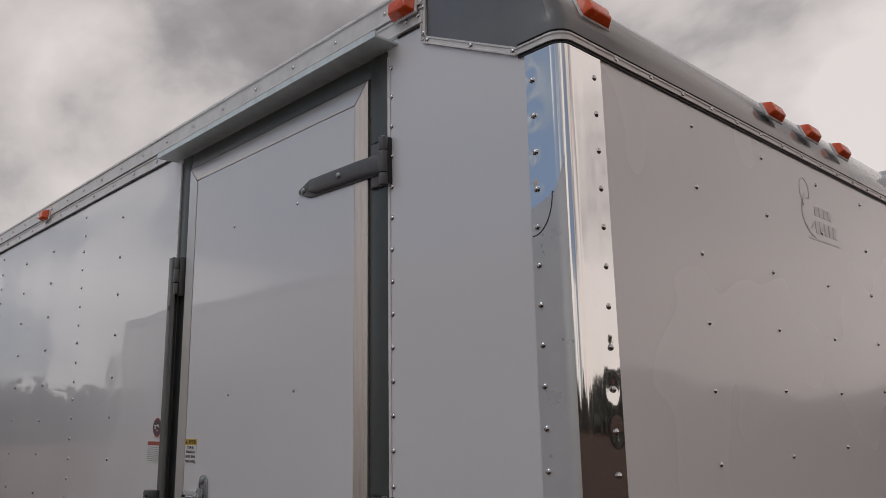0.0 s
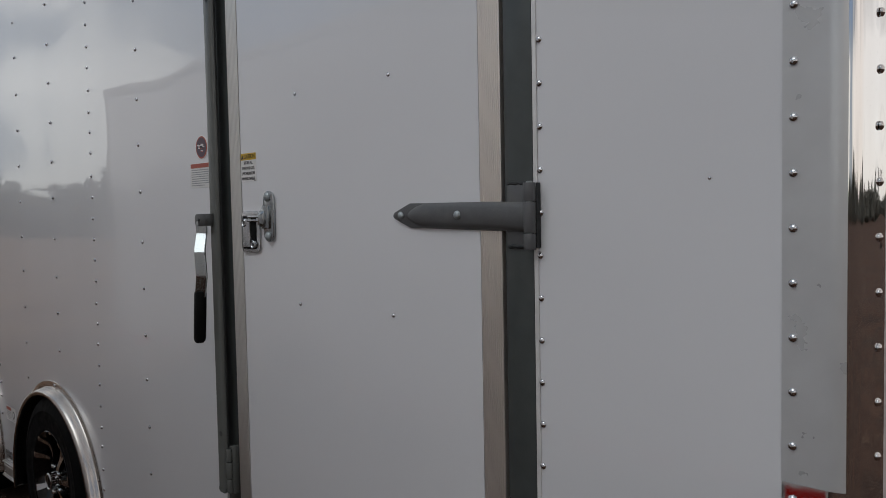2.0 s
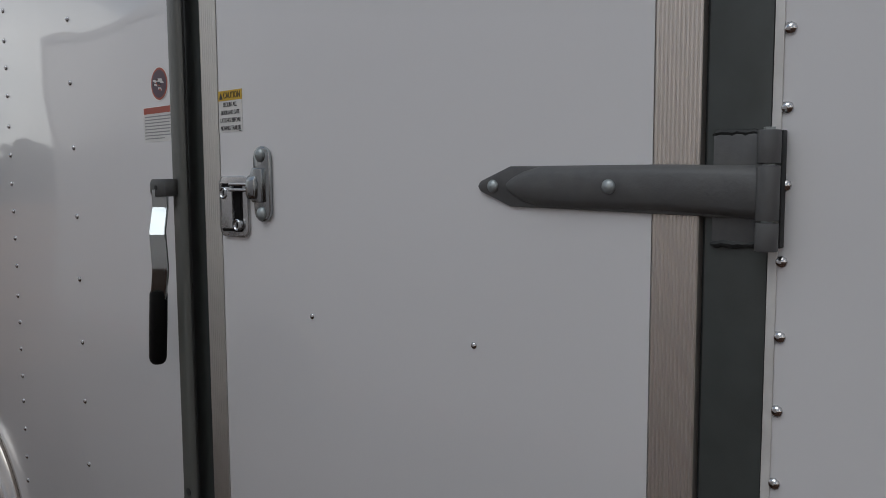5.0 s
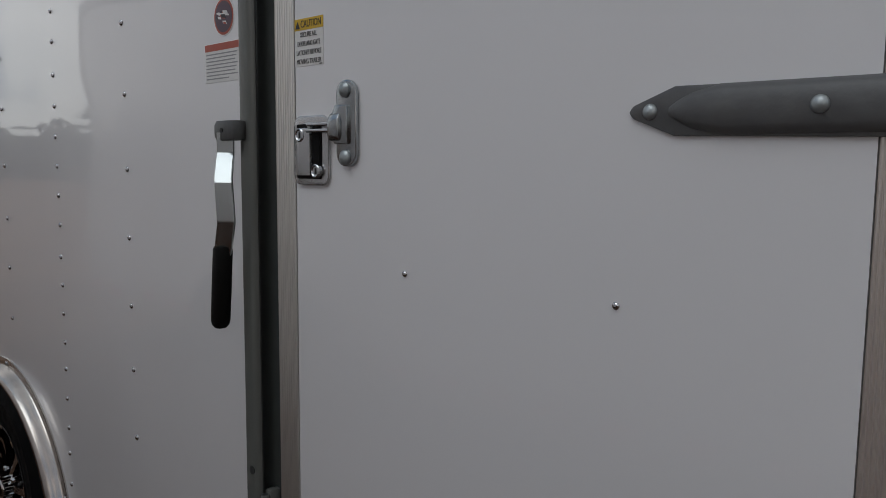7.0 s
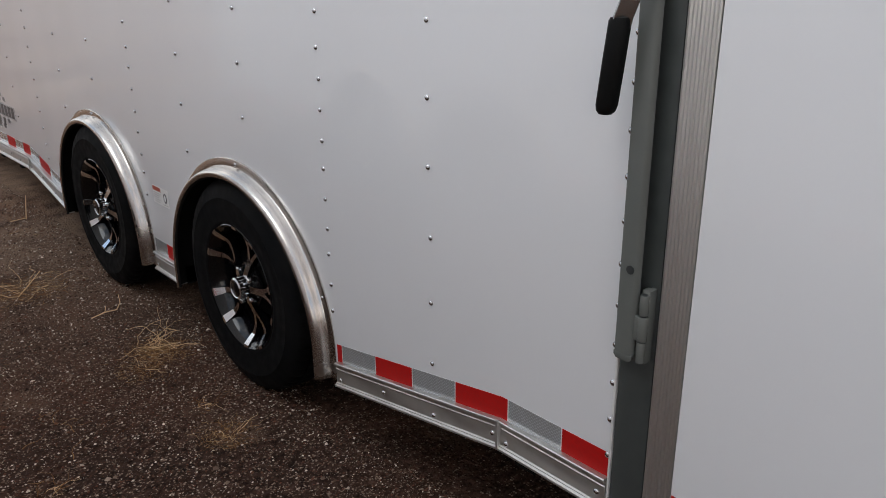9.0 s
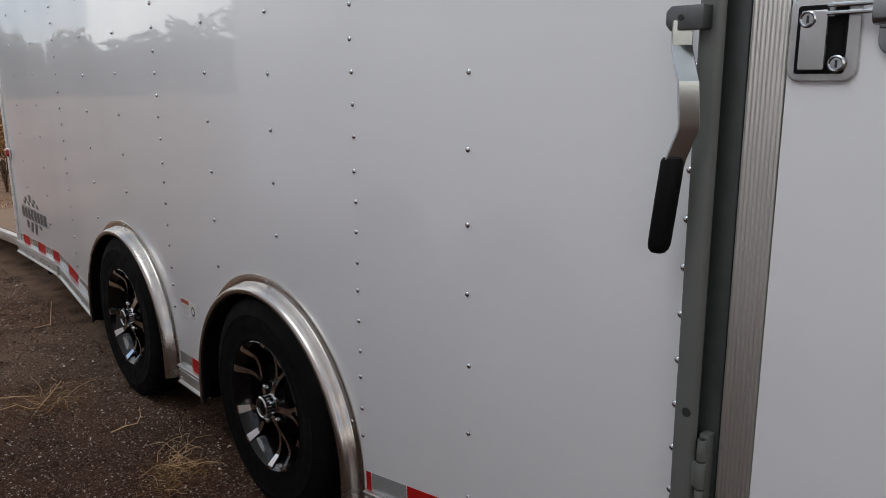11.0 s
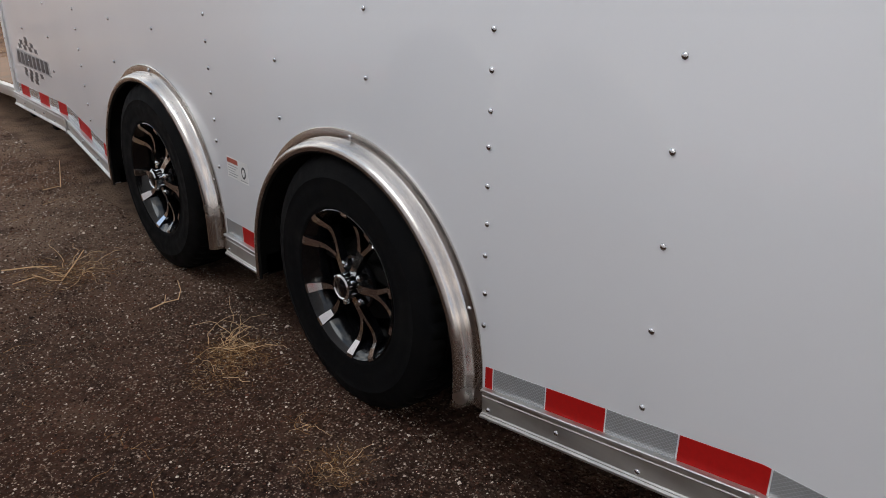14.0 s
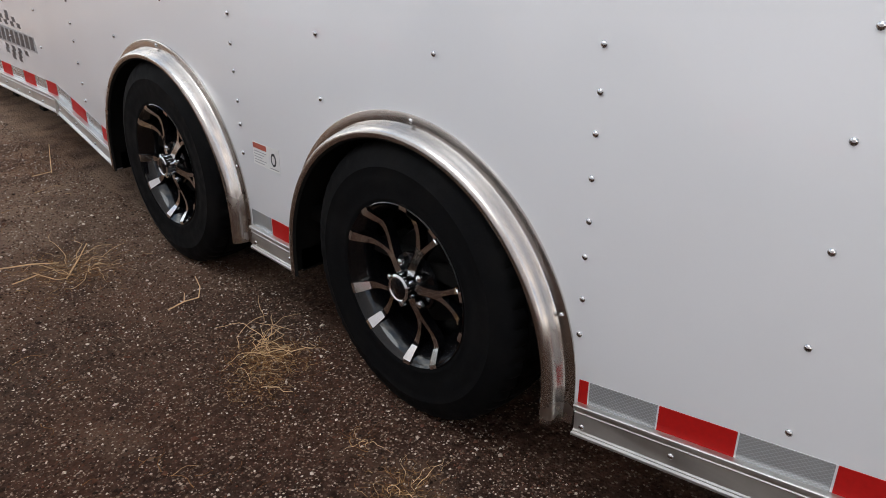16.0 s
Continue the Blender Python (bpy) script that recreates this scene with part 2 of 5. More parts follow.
PLY = material("weathered_plywood", (0.215, 0.125, 0.07), rough=0.7, grain=0.3, grain_scale=16, streak=(1, 6, 1), bump=0.3, bump_scale=60, stain=0.7, stain_colour=(0.16, 0.11, 0.07), stain_scale=4)
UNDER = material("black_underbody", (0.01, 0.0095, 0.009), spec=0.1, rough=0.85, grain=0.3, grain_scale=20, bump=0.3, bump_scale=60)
STRAW = material("dry_straw", (0.41, 0.285, 0.16), rough=0.8, spec=0.15, grain=0.35, grain_scale=12)
PALE_STRAW = material("bleached_straw", (0.72, 0.50, 0.285), rough=0.7, spec=0.2, grain=0.35, grain_scale=25, span=0.5)
BARK = material("dry_bark", (0.09, 0.062, 0.042), rough=0.85, spec=0.15, grain=0.3, grain_scale=30)
TREES = material("far_tree_foliage", (0.135, 0.122, 0.098), rough=0.9, grain=0.4, grain_scale=0.6)


def silver_tape():
    """Silver reflective tape: a pale film over an embossed honeycomb."""
    m = material("silver_reflective_tape", (0.46, 0.475, 0.49), rough=0.2, metal=0.4, grain=0.04, grain_scale=30, wave=0.02, wave_scale=7, coat=1.0)
    n, l = m.node_tree.nodes, m.node_tree.links
    p = n["Principled BSDF"]
    tc, mp, v = n.new("ShaderNodeTexCoord"), n.new("ShaderNodeMapping"), n.new("ShaderNodeTexVoronoi")
    mp.inputs["Scale"].default_value = (0.0, 1, 1.15)
    v.feature = "DISTANCE_TO_EDGE"
    v.inputs["Scale"].default_value, v.inputs["Randomness"].default_value = 150, 0.0
    mp.inputs["Rotation"].default_value = (radians(45), 0, 0)
    l.new(tc.outputs["Object"], mp.inputs["Vector"])
    l.new(mp.outputs["Vector"], v.inputs["Vector"])
    r = n.new("ShaderNodeMapRange")
    r.inputs["From Min"].default_value, r.inputs["From Max"].default_value = 0.03, 0.10
    r.inputs["To Min"].default_value, r.inputs["To Max"].default_value = 1.35, 0.86
    l.new(v.outputs["Distance"], r.inputs["Value"])
    x = n.new("ShaderNodeMixRGB")
    x.blend_type = "MULTIPLY"
    x.inputs["Fac"].default_value = 1.0
    l.new(p.inputs["Base Color"].links[0].from_socket, x.inputs["Color1"])
    l.new(r.outputs["Result"], x.inputs["Color2"])
    l.new(x.outputs["Color"], p.inputs["Base Color"])
    return m


SILVER = silver_tape()


def ground_material():
    """Dark old tarmac, worn to grit, with brown earth in drifts and small pale stones."""
    m = bpy.data.materials.new("gritty_tarmac_and_earth")
    m.use_nodes = True
    n, l = m.node_tree.nodes, m.node_tree.links
    p = n["Principled BSDF"]
    p.inputs["Roughness"].default_value, p.inputs["Specular IOR Level"].default_value = 0.85, 0.12
    tc = n.new("ShaderNodeTexCoord")

    def noise_of(scale, detail, lo, hi):
        t = n.new("ShaderNodeTexNoise")
        t.inputs["Scale"].default_value, t.inputs["Detail"].default_value = scale, detail
        l.new(tc.outputs["Object"], t.inputs["Vector"])
        r = n.new("ShaderNodeMapRange")
        r.inputs["From Min"].default_value, r.inputs["From Max"].default_value = lo, hi
        l.new(t.outputs["Fac"], r.inputs["Value"])
        return r.outputs["Result"]

    def mix(fac, a, b):
        x = n.new("ShaderNodeMixRGB")
        l.new(fac, x.inputs["Fac"])
        for socket, v in ((x.inputs["Color1"], a), (x.inputs["Color2"], b)):
            if isinstance(v, tuple):
                socket.default_value = (*v, 1)
            else:
                l.new(v, socket)
        return x.outputs["Color"]

    base = mix(noise_of(38, 8, 0.38, 0.66), (0.011, 0.0064, 0.0050), (0.082, 0.0445, 0.033))
    base = mix(noise_of(1.1, 4, 0.38, 0.85), base, (0.115, 0.052, 0.031))
    place = n.new("ShaderNodeSeparateXYZ")
    l.new(tc.outputs["Object"], place.inputs["Vector"])
    far = n.new("ShaderNodeMapRange")
    far.inputs["From Min"].default_value, far.inputs["From Max"].default_value = 3.4, 6.2
    l.new(place.outputs["Y"], far.inputs["Value"])
    yard = n.new("ShaderNodeMapRange")
    yard.inputs["From Min"].default_value, yard.inputs["From Max"].default_value = -3.6, -1.4
    l.new(place.outputs["X"], yard.inputs["Value"])
    strip_of = n.new("ShaderNodeMath")
    strip_of.operation = "MULTIPLY"
    l.new(far.outputs["Result"], strip_of.inputs[0])
    l.new(yard.outputs["Result"], strip_of.inputs[1])
    field = n.new("ShaderNodeMapRange")
    field.inputs["From Min"].default_value, field.inputs["From Max"].default_value = 7.0, 10.5
    l.new(place.outputs["Y"], field.inputs["Value"])
    either = n.new("ShaderNodeMath")
    either.operation = "MAXIMUM"
    l.new(strip_of.outputs[0], either.inputs[0])
    l.new(field.outputs["Result"], either.inputs[1])
    earth = mix(noise_of(9, 8, 0.3, 0.72), (0.10, 0.053, 0.033), (0.29, 0.17, 0.106))
    earth = mix(noise_of(0.35, 5, 0.42, 0.62), earth, (0.34, 0.235, 0.165))
    base = mix(either.outputs[0], base, earth)
    base = mix(noise_of(5.5, 6, 0.50, 0.74), base, (0.050, 0.027, 0.019))
    base = mix(noise_of(2.3, 5, 0.60, 0.82), base, (0.20, 0.125, 0.085))
    v = n.new("ShaderNodeTexVoronoi")
    v.inputs["Scale"].default_value = 125
    l.new(tc.outputs["Object"], v.inputs["Vector"])
    sep = n.new("ShaderNodeSeparateColor")
    l.new(v.outputs["Color"], sep.inputs["Color"])
    pick = n.new("ShaderNodeMath")
    pick.operation = "GREATER_THAN"
    pick.inputs[1].default_value = 0.56
    l.new(sep.outputs[0], pick.inputs[0])
    near = n.new("ShaderNodeMath")
    near.operation = "LESS_THAN"
    near.inputs[1].default_value = 0.42
    l.new(v.outputs["Distance"], near.inputs[0])
    both = n.new("ShaderNodeMath")
    both.operation = "MULTIPLY"
    l.new(pick.outputs[0], both.inputs[0])
    l.new(near.outputs[0], both.inputs[1])
    shade = mix(sep.outputs[1], (0.050, 0.029, 0.020), (0.33, 0.235, 0.178))
    l.new(mix(both.outputs[0], base, shade), p.inputs["Base Color"])
    b1, b2 = n.new("ShaderNodeBump"), n.new("ShaderNodeBump")
    b1.inputs["Strength"].default_value, b1.inputs["Distance"].default_value = 1.0, 0.02
    b2.inputs["Strength"].default_value, b2.inputs["Distance"].default_value, b2.invert = 0.7, 0.006, True
    t = n.new("ShaderNodeTexNoise")
    t.inputs["Scale"].default_value, t.inputs["Detail"].default_value = 55, 8
    l.new(tc.outputs["Object"], t.inputs["Vector"])
    l.new(t.outputs["Fac"], b1.inputs["Height"])
    l.new(v.outputs["Distance"], b2.inputs["Height"])
    l.new(b1.outputs["Normal"], b2.inputs["Normal"])
    l.new(b2.outputs["Normal"], p.inputs["Normal"])
    return m


GROUND = ground_material()


def stone_material():
    m = material("grit_stones", (0.12, 0.1, 0.085), rough=0.8, spec=0.15, grain=0.3, grain_scale=60)
    n, l = m.node_tree.nodes, m.node_tree.links
    g, r = n.new("ShaderNodeNewGeometry"), n.new("ShaderNodeValToRGB")
    for i, (p, c) in enumerate(((0.0, (0.022, 0.0135, 0.010)), (0.35, (0.062, 0.033, 0.022)), (0.5, (0.15, 0.062, 0.038)), (0.64, (0.12, 0.074, 0.052)), (0.82, (0.28, 0.205, 0.158)), (0.94, (0.60, 0.50, 0.415)), (1.0, (0.85, 0.76, 0.67)))):
        e = r.color_ramp.elements[i] if i < 2 else r.color_ramp.elements.new(p)
        e.position, e.color = p, (*c, 1)
    l.new(g.outputs["Random Per Island"], r.inputs["Fac"])
    l.new(r.outputs["Color"], n["Principled BSDF"].inputs["Base Color"])
    return m


STONES = stone_material()


def straw_material():
    """Dead blades, from rusty brown to pale straw."""
    n, l = STRAW.node_tree.nodes, STRAW.node_tree.links
    g, r = n.new("ShaderNodeNewGeometry"), n.new("ShaderNodeValToRGB")
    for i, (p, c) in enumerate(((0.0, (0.11, 0.048, 0.018)), (0.5, (0.27, 0.135, 0.052)), (0.82, (0.46, 0.29, 0.135)), (1.0, (0.72, 0.55, 0.36)))):
        e = r.color_ramp.elements[i] if i < 2 else r.color_ramp.elements.new(p)
        e.position, e.color = p, (*c, 1)
    l.new(g.outputs["Random Per Island"], r.inputs["Fac"])
    l.new(r.outputs["Color"], n["Principled BSDF"].inputs["Base Color"])


straw_material()


# ---------------------------------------------------------------- mesh helpers
def finish(name, bm, mat, smooth=35):
    bmesh.ops.recalc_face_normals(bm, faces=bm.faces)
    me = bpy.data.meshes.new(name)
    bm.to_mesh(me)
    bm.free()
    me.materials.append(mat)
    if smooth:
        me.shade_smooth()
        me.set_sharp_from_angle(angle=radians(smooth))
    return me


def part(name, bm, mat, parent, label="", smooth=35, at=None):
    """One mesh object under a thing or a part."""
    ob = new(name, bm if isinstance(bm, bpy.types.Mesh) else finish(name, bm, mat, smooth))
    ob.parent = parent
    if at is not None:
        ob.matrix_parent_inverse = parent.matrix_world.inverted() if parent.parent is None else Matrix()
        ob.location = at
    return tagged(ob, label)


def bevel(bm, w, seg=2, angle=30):
    edges = [e for e in bm.edges if len(e.link_faces) == 2 and e.calc_face_angle(0) > radians(angle)]
    bmesh.ops.bevel(bm, geom=edges, offset=w, segments=seg, affect="EDGES", profile=0.5, clamp_overlap=True)


def box(x0, x1, y0, y1, z0, z1, w=0.0, seg=2, bm=None):
    b = bmesh.new()
    bmesh.ops.create_cube(b, size=1)
    for v in b.verts:
        v.co = Vector(((x0 + x1) / 2 + v.co.x * (x1 - x0), (y0 + y1) / 2 + v.co.y * (y1 - y0), (z0 + z1) / 2 + v.co.z * (z1 - z0)))
    if w:
        bevel(b, w, seg)
    return join(bm, b)


def join(bm, b):
    if bm is None:
        return b
    me = bpy.data.meshes.new("joint")
    b.to_mesh(me)
    b.free()
    bm.from_mesh(me)
    bpy.data.meshes.remove(me)
    return bm


def prism(poly, a0, a1, axis="x", w=0.0, seg=2, bm=None):
    """A closed outline, extruded along an axis. axis x: outline in (y, z); y: in (x, z); z: in (x, y)."""
    b = bmesh.new()
    put = {"x": lambda a, p: (a, p[0], p[1]), "y": lambda a, p: (p[0], a, p[1]), "z": lambda a, p: (p[0], p[1], a)}[axis]
    lo, hi = [b.verts.new(put(a0, p)) for p in poly], [b.verts.new(put(a1, p)) for p in poly]
    b.faces.new(lo)
    b.faces.new(hi)
    for i in range(len(poly)):
        j = (i + 1) % len(poly)
        b.faces.new((lo[i], lo[j], hi[j], hi[i]))
    bmesh.ops.recalc_face_normals(b, faces=b.faces)
    if w:
        bevel(b, w, seg)
    return join(bm, b)


def rod(p, q, r, sides=12, r2=None, bm=None, w=0.0):
    p, q = Vector(p), Vector(q)
    b = bmesh.new()
    bmesh.ops.create_cone(b, cap_ends=True, segments=sides, radius1=r, radius2=r if r2 is None else r2, depth=(q - p).length)
    if w:
        bevel(b, w, 2, 50)
    m = Matrix.Translation((p + q) / 2) @ (q - p).to_track_quat("Z", "Y").to_matrix().to_4x4()
    bmesh.ops.transform(b, matrix=m, verts=b.verts)
    return join(bm, b)


def lathe(profile, centre, sides=64, bm=None):
    """Turns a profile of (out, radius) round the axis that leaves the side of the trailer."""
    b = bmesh.new()
    cx, cy, cz = centre
    rings = []
    for k in range(sides):
        a = 2 * math.pi * k / sides
        rings.append([b.verts.new((cx - o, cy + r * math.cos(a), cz + r * math.sin(a))) for o, r in profile])
    for k in range(sides):
        j = (k + 1) % sides
        for i in range(len(profile) - 1):
            b.faces.new((rings[k][i], rings[k][i + 1], rings[j][i + 1], rings[j][i]))
    return join(bm, b)


def rounded(y0, y1, z0, z1, r, n=6):
    pts = []
    for cy, cz, a0 in ((y1 - r, z1 - r, 0), (y0 + r, z1 - r, 90), (y0 + r, z0 + r, 180), (y1 - r, z0 + r, 270)):
        for i in range(n + 1):
            a = radians(a0 + 90 * i / n)
            pts.append((cy + r * math.cos(a), cz + r * math.sin(a)))
    return pts


def disc(y, z, ry, rz, n=32):
    return [(y + ry * math.cos(2 * math.pi * i / n), z + rz * math.sin(2 * math.pi * i / n)) for i in range(n)]


def dome(r, h, way, n=9):
    """A rivet's domed head on a thin brim, its back at the origin."""
    b = bmesh.new()
    prof = ((0.0, 1.0), (0.25, 1.0), (0.5, 0.86), (0.82, 0.5))
    rings = [[b.verts.new((r * q * math.cos(a), r * q * math.sin(a), h * p)) for a in (2 * math.pi * i / n for i in range(n))] for p, q in prof]
    top = b.verts.new((0, 0, h))
    for u, v in zip(rings, rings[1:]):
        for i in range(n):
            b.faces.new((u[i], u[(i + 1) % n], v[(i + 1) % n], v[i]))
    for i in range(n):
        b.faces.new((rings[-1][i], rings[-1][(i + 1) % n], top))
    bmesh.ops.transform(b, matrix=Vector(way).to_track_quat("Z", "Y").to_matrix().to_4x4(), verts=b.verts)
    return finish("rivet", b, RIVET, 50)


RIVET_SIDE, RIVET_FRONT = dome(0.0068, 0.0052, (-1, 0, 0)), dome(0.0068, 0.0052, (0, -1, 0))
RIVET_SMALL = dome(0.0052, 0.004, (-1, 0, 0))


def rivets(parent, places, mesh=RIVET_SIDE, name="rivet"):
    for p in places:
        ob = new(name, mesh)
        ob.parent = parent
        ob.location = p


def lettering(text, size, centre, parent, mat, name, width=None, out=0.0012):
    """Flat letters on the side of the trailer."""
    cu = bpy.data.curves.new("letters", "FONT")
    cu.body, cu.size, cu.align_x, cu.align_y, cu.extrude = text, size, "CENTER", "CENTER", 0.0002
    tmp = new("letters", cu)
    bpy.context.view_layer.update()
    me = bpy.data.meshes.new_from_object(tmp.evaluated_get(bpy.context.evaluated_depsgraph_get()))
    bpy.data.objects.remove(tmp)
    wide = max(v.co.x for v in me.vertices) - min(v.co.x for v in me.vertices)
    k = width / wide if width else 1.0
    for v in me.vertices:
        v.co = Vector((centre[0] - out - v.co.z, centre[1] - v.co.x * k, centre[2] + v.co.y))
    me.materials.clear()
    me.materials.append(mat)
    ob = new(name, me)
    ob.parent = parent
    return ob


# ---------------------------------------------------------------- the ground
GROUND_Z = -0.026


def bank(x, y):
    """Low earth bank behind the trailer, on which the ramp door lies."""
    ease = lambda v: max(0.0, min(1.0, v)) ** 2 * (3 - 2 * max(0.0, min(1.0, v)))
    return 0.20 * ease((y - 7.5) / 1.0) * ease((x + 1.3) / 1.1) * ease((16.0 - y) / 3.0) * ease((7.0 - x) / 3.0)


def make_ground():
    xs = sorted({round(v, 3) for v in [*np.arange(-3.2, 3.0, 0.06), *np.arange(-12, 12.1, 1.0), *(-400, -200, -100, -60, -40, -25, -17, 17, 25, 40, 60, 100, 200, 400)]})
    ys = sorted({round(v, 3) for v in [*np.arange(-1.5, 9.0, 0.06), *np.arange(-12, 20.1, 1.0), *(-400, -200, -100, -60, -40, -25, -17, 25, 40, 60, 100, 200, 400)]})
    verts, faces = [], []
    for y in ys:
        for x in xs:
            z = GROUND_Z + 0.014 * noise.noise((x * 1.3, y * 1.3, 3.0)) + 0.006 * noise.noise((x * 5, y * 5, 7.0))
            if max(abs(x), abs(y)) > 12:
                z = -0.08 + 0.5 * noise.noise((x * 0.02, y * 0.02, 1.0))
            verts.append((x, y, z + bank(x, y)))
    w = len(xs)
    for j in range(len(ys) - 1):
        for i in range(w - 1):
            faces.append((j * w + i, j * w + i + 1, (j + 1) * w + i + 1, (j + 1) * w + i))
    me = bpy.data.meshes.new("ground")
    me.from_pydata(verts, [], faces)
    me.materials.append(GROUND)
    me.shade_smooth()
    return tagged(new("ground", me), "dark gritty tarmac with brown earth and dry grass", "ground", kind="structure")


ground = make_ground()


def ground_z(x, y):
    return GROUND_Z + 0.014 * noise.noise((x * 1.3, y * 1.3, 3.0)) + 0.006 * noise.noise((x * 5, y * 5, 7.0)) + bank(x, y)


# ---------------------------------------------------------------- the trailer's shell
trailer = tagged(new("cargo_trailer"), "white enclosed cargo trailer with riveted sheet sides, parked", "trailer")
trailer.empty_display_size = 0.3

REAR, WIDE, TOP = 6.42, 2.6, 2.765
FRONT = -0.025
STUDS = [2.22 + 0.4225 * k for k in range(10)]
SEAMS = [2.642, 3.91, 5.177]
HUBS = (3.152, 4.418)
HUB_Z = 0.338
TYRE_R = 0.368
ARCH_A, ARCH_B, ARCH_Z = 0.512, 0.495, 0.27


def rail_top(y):
    """Height of the top edge of the bottom rail along the side."""
    if y < 1.983:
        return 0.369
    if y < 2.64:
        return 0.369 - (y - 1.983) / 0.657 * 0.113
    if y < 4.93:
        return 0.262
    if y < 5.52:
        return 0.262 + (y - 4.93) / 0.59 * 0.118
    return 0.38 - (y - 5.52) * 0.012


def arch(hub, a, b, n=28, down=0.2):
    """Outline of a wheel opening, from the rear foot over the top to the front foot."""
    pts = [(hub + a, down)]
    for i in range(n + 1):
        t = math.pi * i / n
        pts.append((hub + a * math.cos(t), ARCH_Z + b * math.sin(t)))
    return pts + [(hub - a, down)]


def side_panel(y0, y1, hub=None, z1=2.66, x0=0.0):
    low = [(y1, rail_top(y1) - 0.03)]
    if hub:
        low += arch(hub, ARCH_A - 0.03, ARCH_B - 0.03, down=0.21)
    low += [(y, rail_top(y) - 0.03) for y in (5.52, 1.983) if y0 < y < y1]
    low += [(y0, rail_top(y0) - 0.03)]
    poly = [(y0, z1), (y1, z1)] + low
    return prism(poly, x0, x0 + 0.012)


front_side = part("side_panel", prism([(0.03, 2.435), (0.08, 2.452), (0.388, 2.602), (0.388, 2.66), (0.531, 2.66), (0.531, 0.33), (0.03, 0.33)], 0.0, 0.012), WHITE, trailer)
panels = [part("side_panel", side_panel(1.69, 2.652), WHITE, trailer),
          part("side_panel", side_panel(2.652, 3.92, HUBS[0], x0=0.0015), WHITE, trailer),
          part("side_panel", side_panel(3.92, 5.187, HUBS[1], x0=0.003), WHITE, trailer),
          part("side_panel", side_panel(5.187, REAR - 0.03, x0=0.0045), WHITE, trailer)]
over_door = part("header_panel", box(0.0, 0.012, 0.532, 1.689, 2.6265, 2.66), WHITE, trailer)


def in_fender(y, z):
    return any(((y - h) / (ARCH_A + 0.02)) ** 2 + ((z - ARCH_Z) / (ARCH_B + 0.02)) ** 2 < 1 for h in HUBS)


def panel_of(y):
    return panels[min(3, sum(y > s + 0.006 for s in SEAMS))]


random.seed(4)
for y in STUDS:
    dense = min(abs(y - s) for s in SEAMS) < 0.01
    for k in range(29 if dense else 14):
        z = 0.42 + (0.0805 if dense else 0.161) * k
        if z < 2.63 and z > rail_top(y) + 0.07 and not in_fender(y, z):
            q = panel_of(y)
            rivets(q, [(0.0, y + random.uniform(-0.003, 0.003), z + random.uniform(-0.006, 0.006))])
rivets(front_side, [(0.0, 0.512 + random.uniform(-0.001, 0.001), 1.541 + 0.0795 * k) for k in range(-14, 14)])
rivets(front_side, [(0.0, 0.182, 1.512)], dome(0.003, 0.002, (-1, 0, 0)))
rivets(panels[0], [(0.0, 1.697, 0.42 + 0.0805 * k) for k in range(28)])

# white flanges beside the door posts
front_flange = part("door_flange", box(-0.003, 0.0, 0.5165, 0.526, 0.33, 2.61, 0.0006), TRIM_WHITE, trailer)
rear_flange = part("door_flange", box(-0.008, 0.0, 1.685, 1.69, 0.29, 2.61, 0.001), TRIM_WHITE, trailer)

# roof rail in two bands; dark strips stand for the shadow in its groove and below
upper = [(0.02, TOP), (-0.012, TOP), (-0.016, TOP - 0.006), (-0.016, TOP - 0.012), (-0.011, TOP - 0.015), (-0.011, 2.706), (-0.015, 2.703), (-0.015, 2.698), (0.02, 2.698)]
lower = [(0.02, 2.693), (-0.011, 2.693), (-0.011, 2.688), (-0.007, 2.686), (-0.007, 2.66), (-0.011, 2.657), (-0.011, 2.65), (0.02, 2.65)]
roof_rail = part("roof_rail", prism(upper, 0.385, REAR, "y"), TRIM_WHITE, trailer)
lower_rail = part("roof_rail_flange", prism(lower, 0.385, REAR, "y"), TRIM_WHITE, trailer)
groove = part("rail_shadow_strip", box(-0.004, 0.02, 0.385, REAR, 2.6925, 2.6985), SEAL, trailer)
# shadow line between flange and panel, drawn as dark strips
part("rail_shadow_strip", box(-0.0025, 0.02, 0.385, 0.484, 2.6445, 2.6497), SEAL, trailer)
part("rail_shadow_strip", box(-0.0025, 0.02, 1.744, REAR - 0.05, 2.6445, 2.6497), SEAL, trailer)
rivets(roof_rail, [(-0.011, 0.31 + 0.215 * k, 2.727) for k in range(1, 29)])
rivets(lower_rail, [(-0.007, 0.4 + 0.215 * k, 2.673) for k in range(29) if not 0.47 < 0.4 + 0.215 * k < 1.75])
rivets(lower_rail, [(-0.007, 0.445, 2.673)])

# roof, far side, floor and rear posts
part("roof", box(0.0, WIDE, 0.36, REAR, 2.735, 2.75), TRIM_WHITE, trailer)
part("far_side_wall", box(WIDE - 0.03, WIDE, 0.0, REAR, 0.3, 2.735), WHITE, trailer)
part("floor_deck", box(0.03, WIDE - 0.03, 0.0, REAR, 0.36, 0.4), UNDER, trailer)
part("inner_lining", box(0.03, 0.04, 1.69, REAR - 0.05, 0.8, 2.7), PLY, trailer)
# unseen members, added close together to block light from the far side
for y in (0.3, 0.71, 1.12, 1.53, 1.94, 2.35, 3.77, 5.1, 5.5, 5.9, 6.3):
    part("unseen_cross_member", box(0.03, WIDE - 0.03, y - 0.03, y + 0.03, 0.24, 0.36, 0.003), UNDER, trailer)
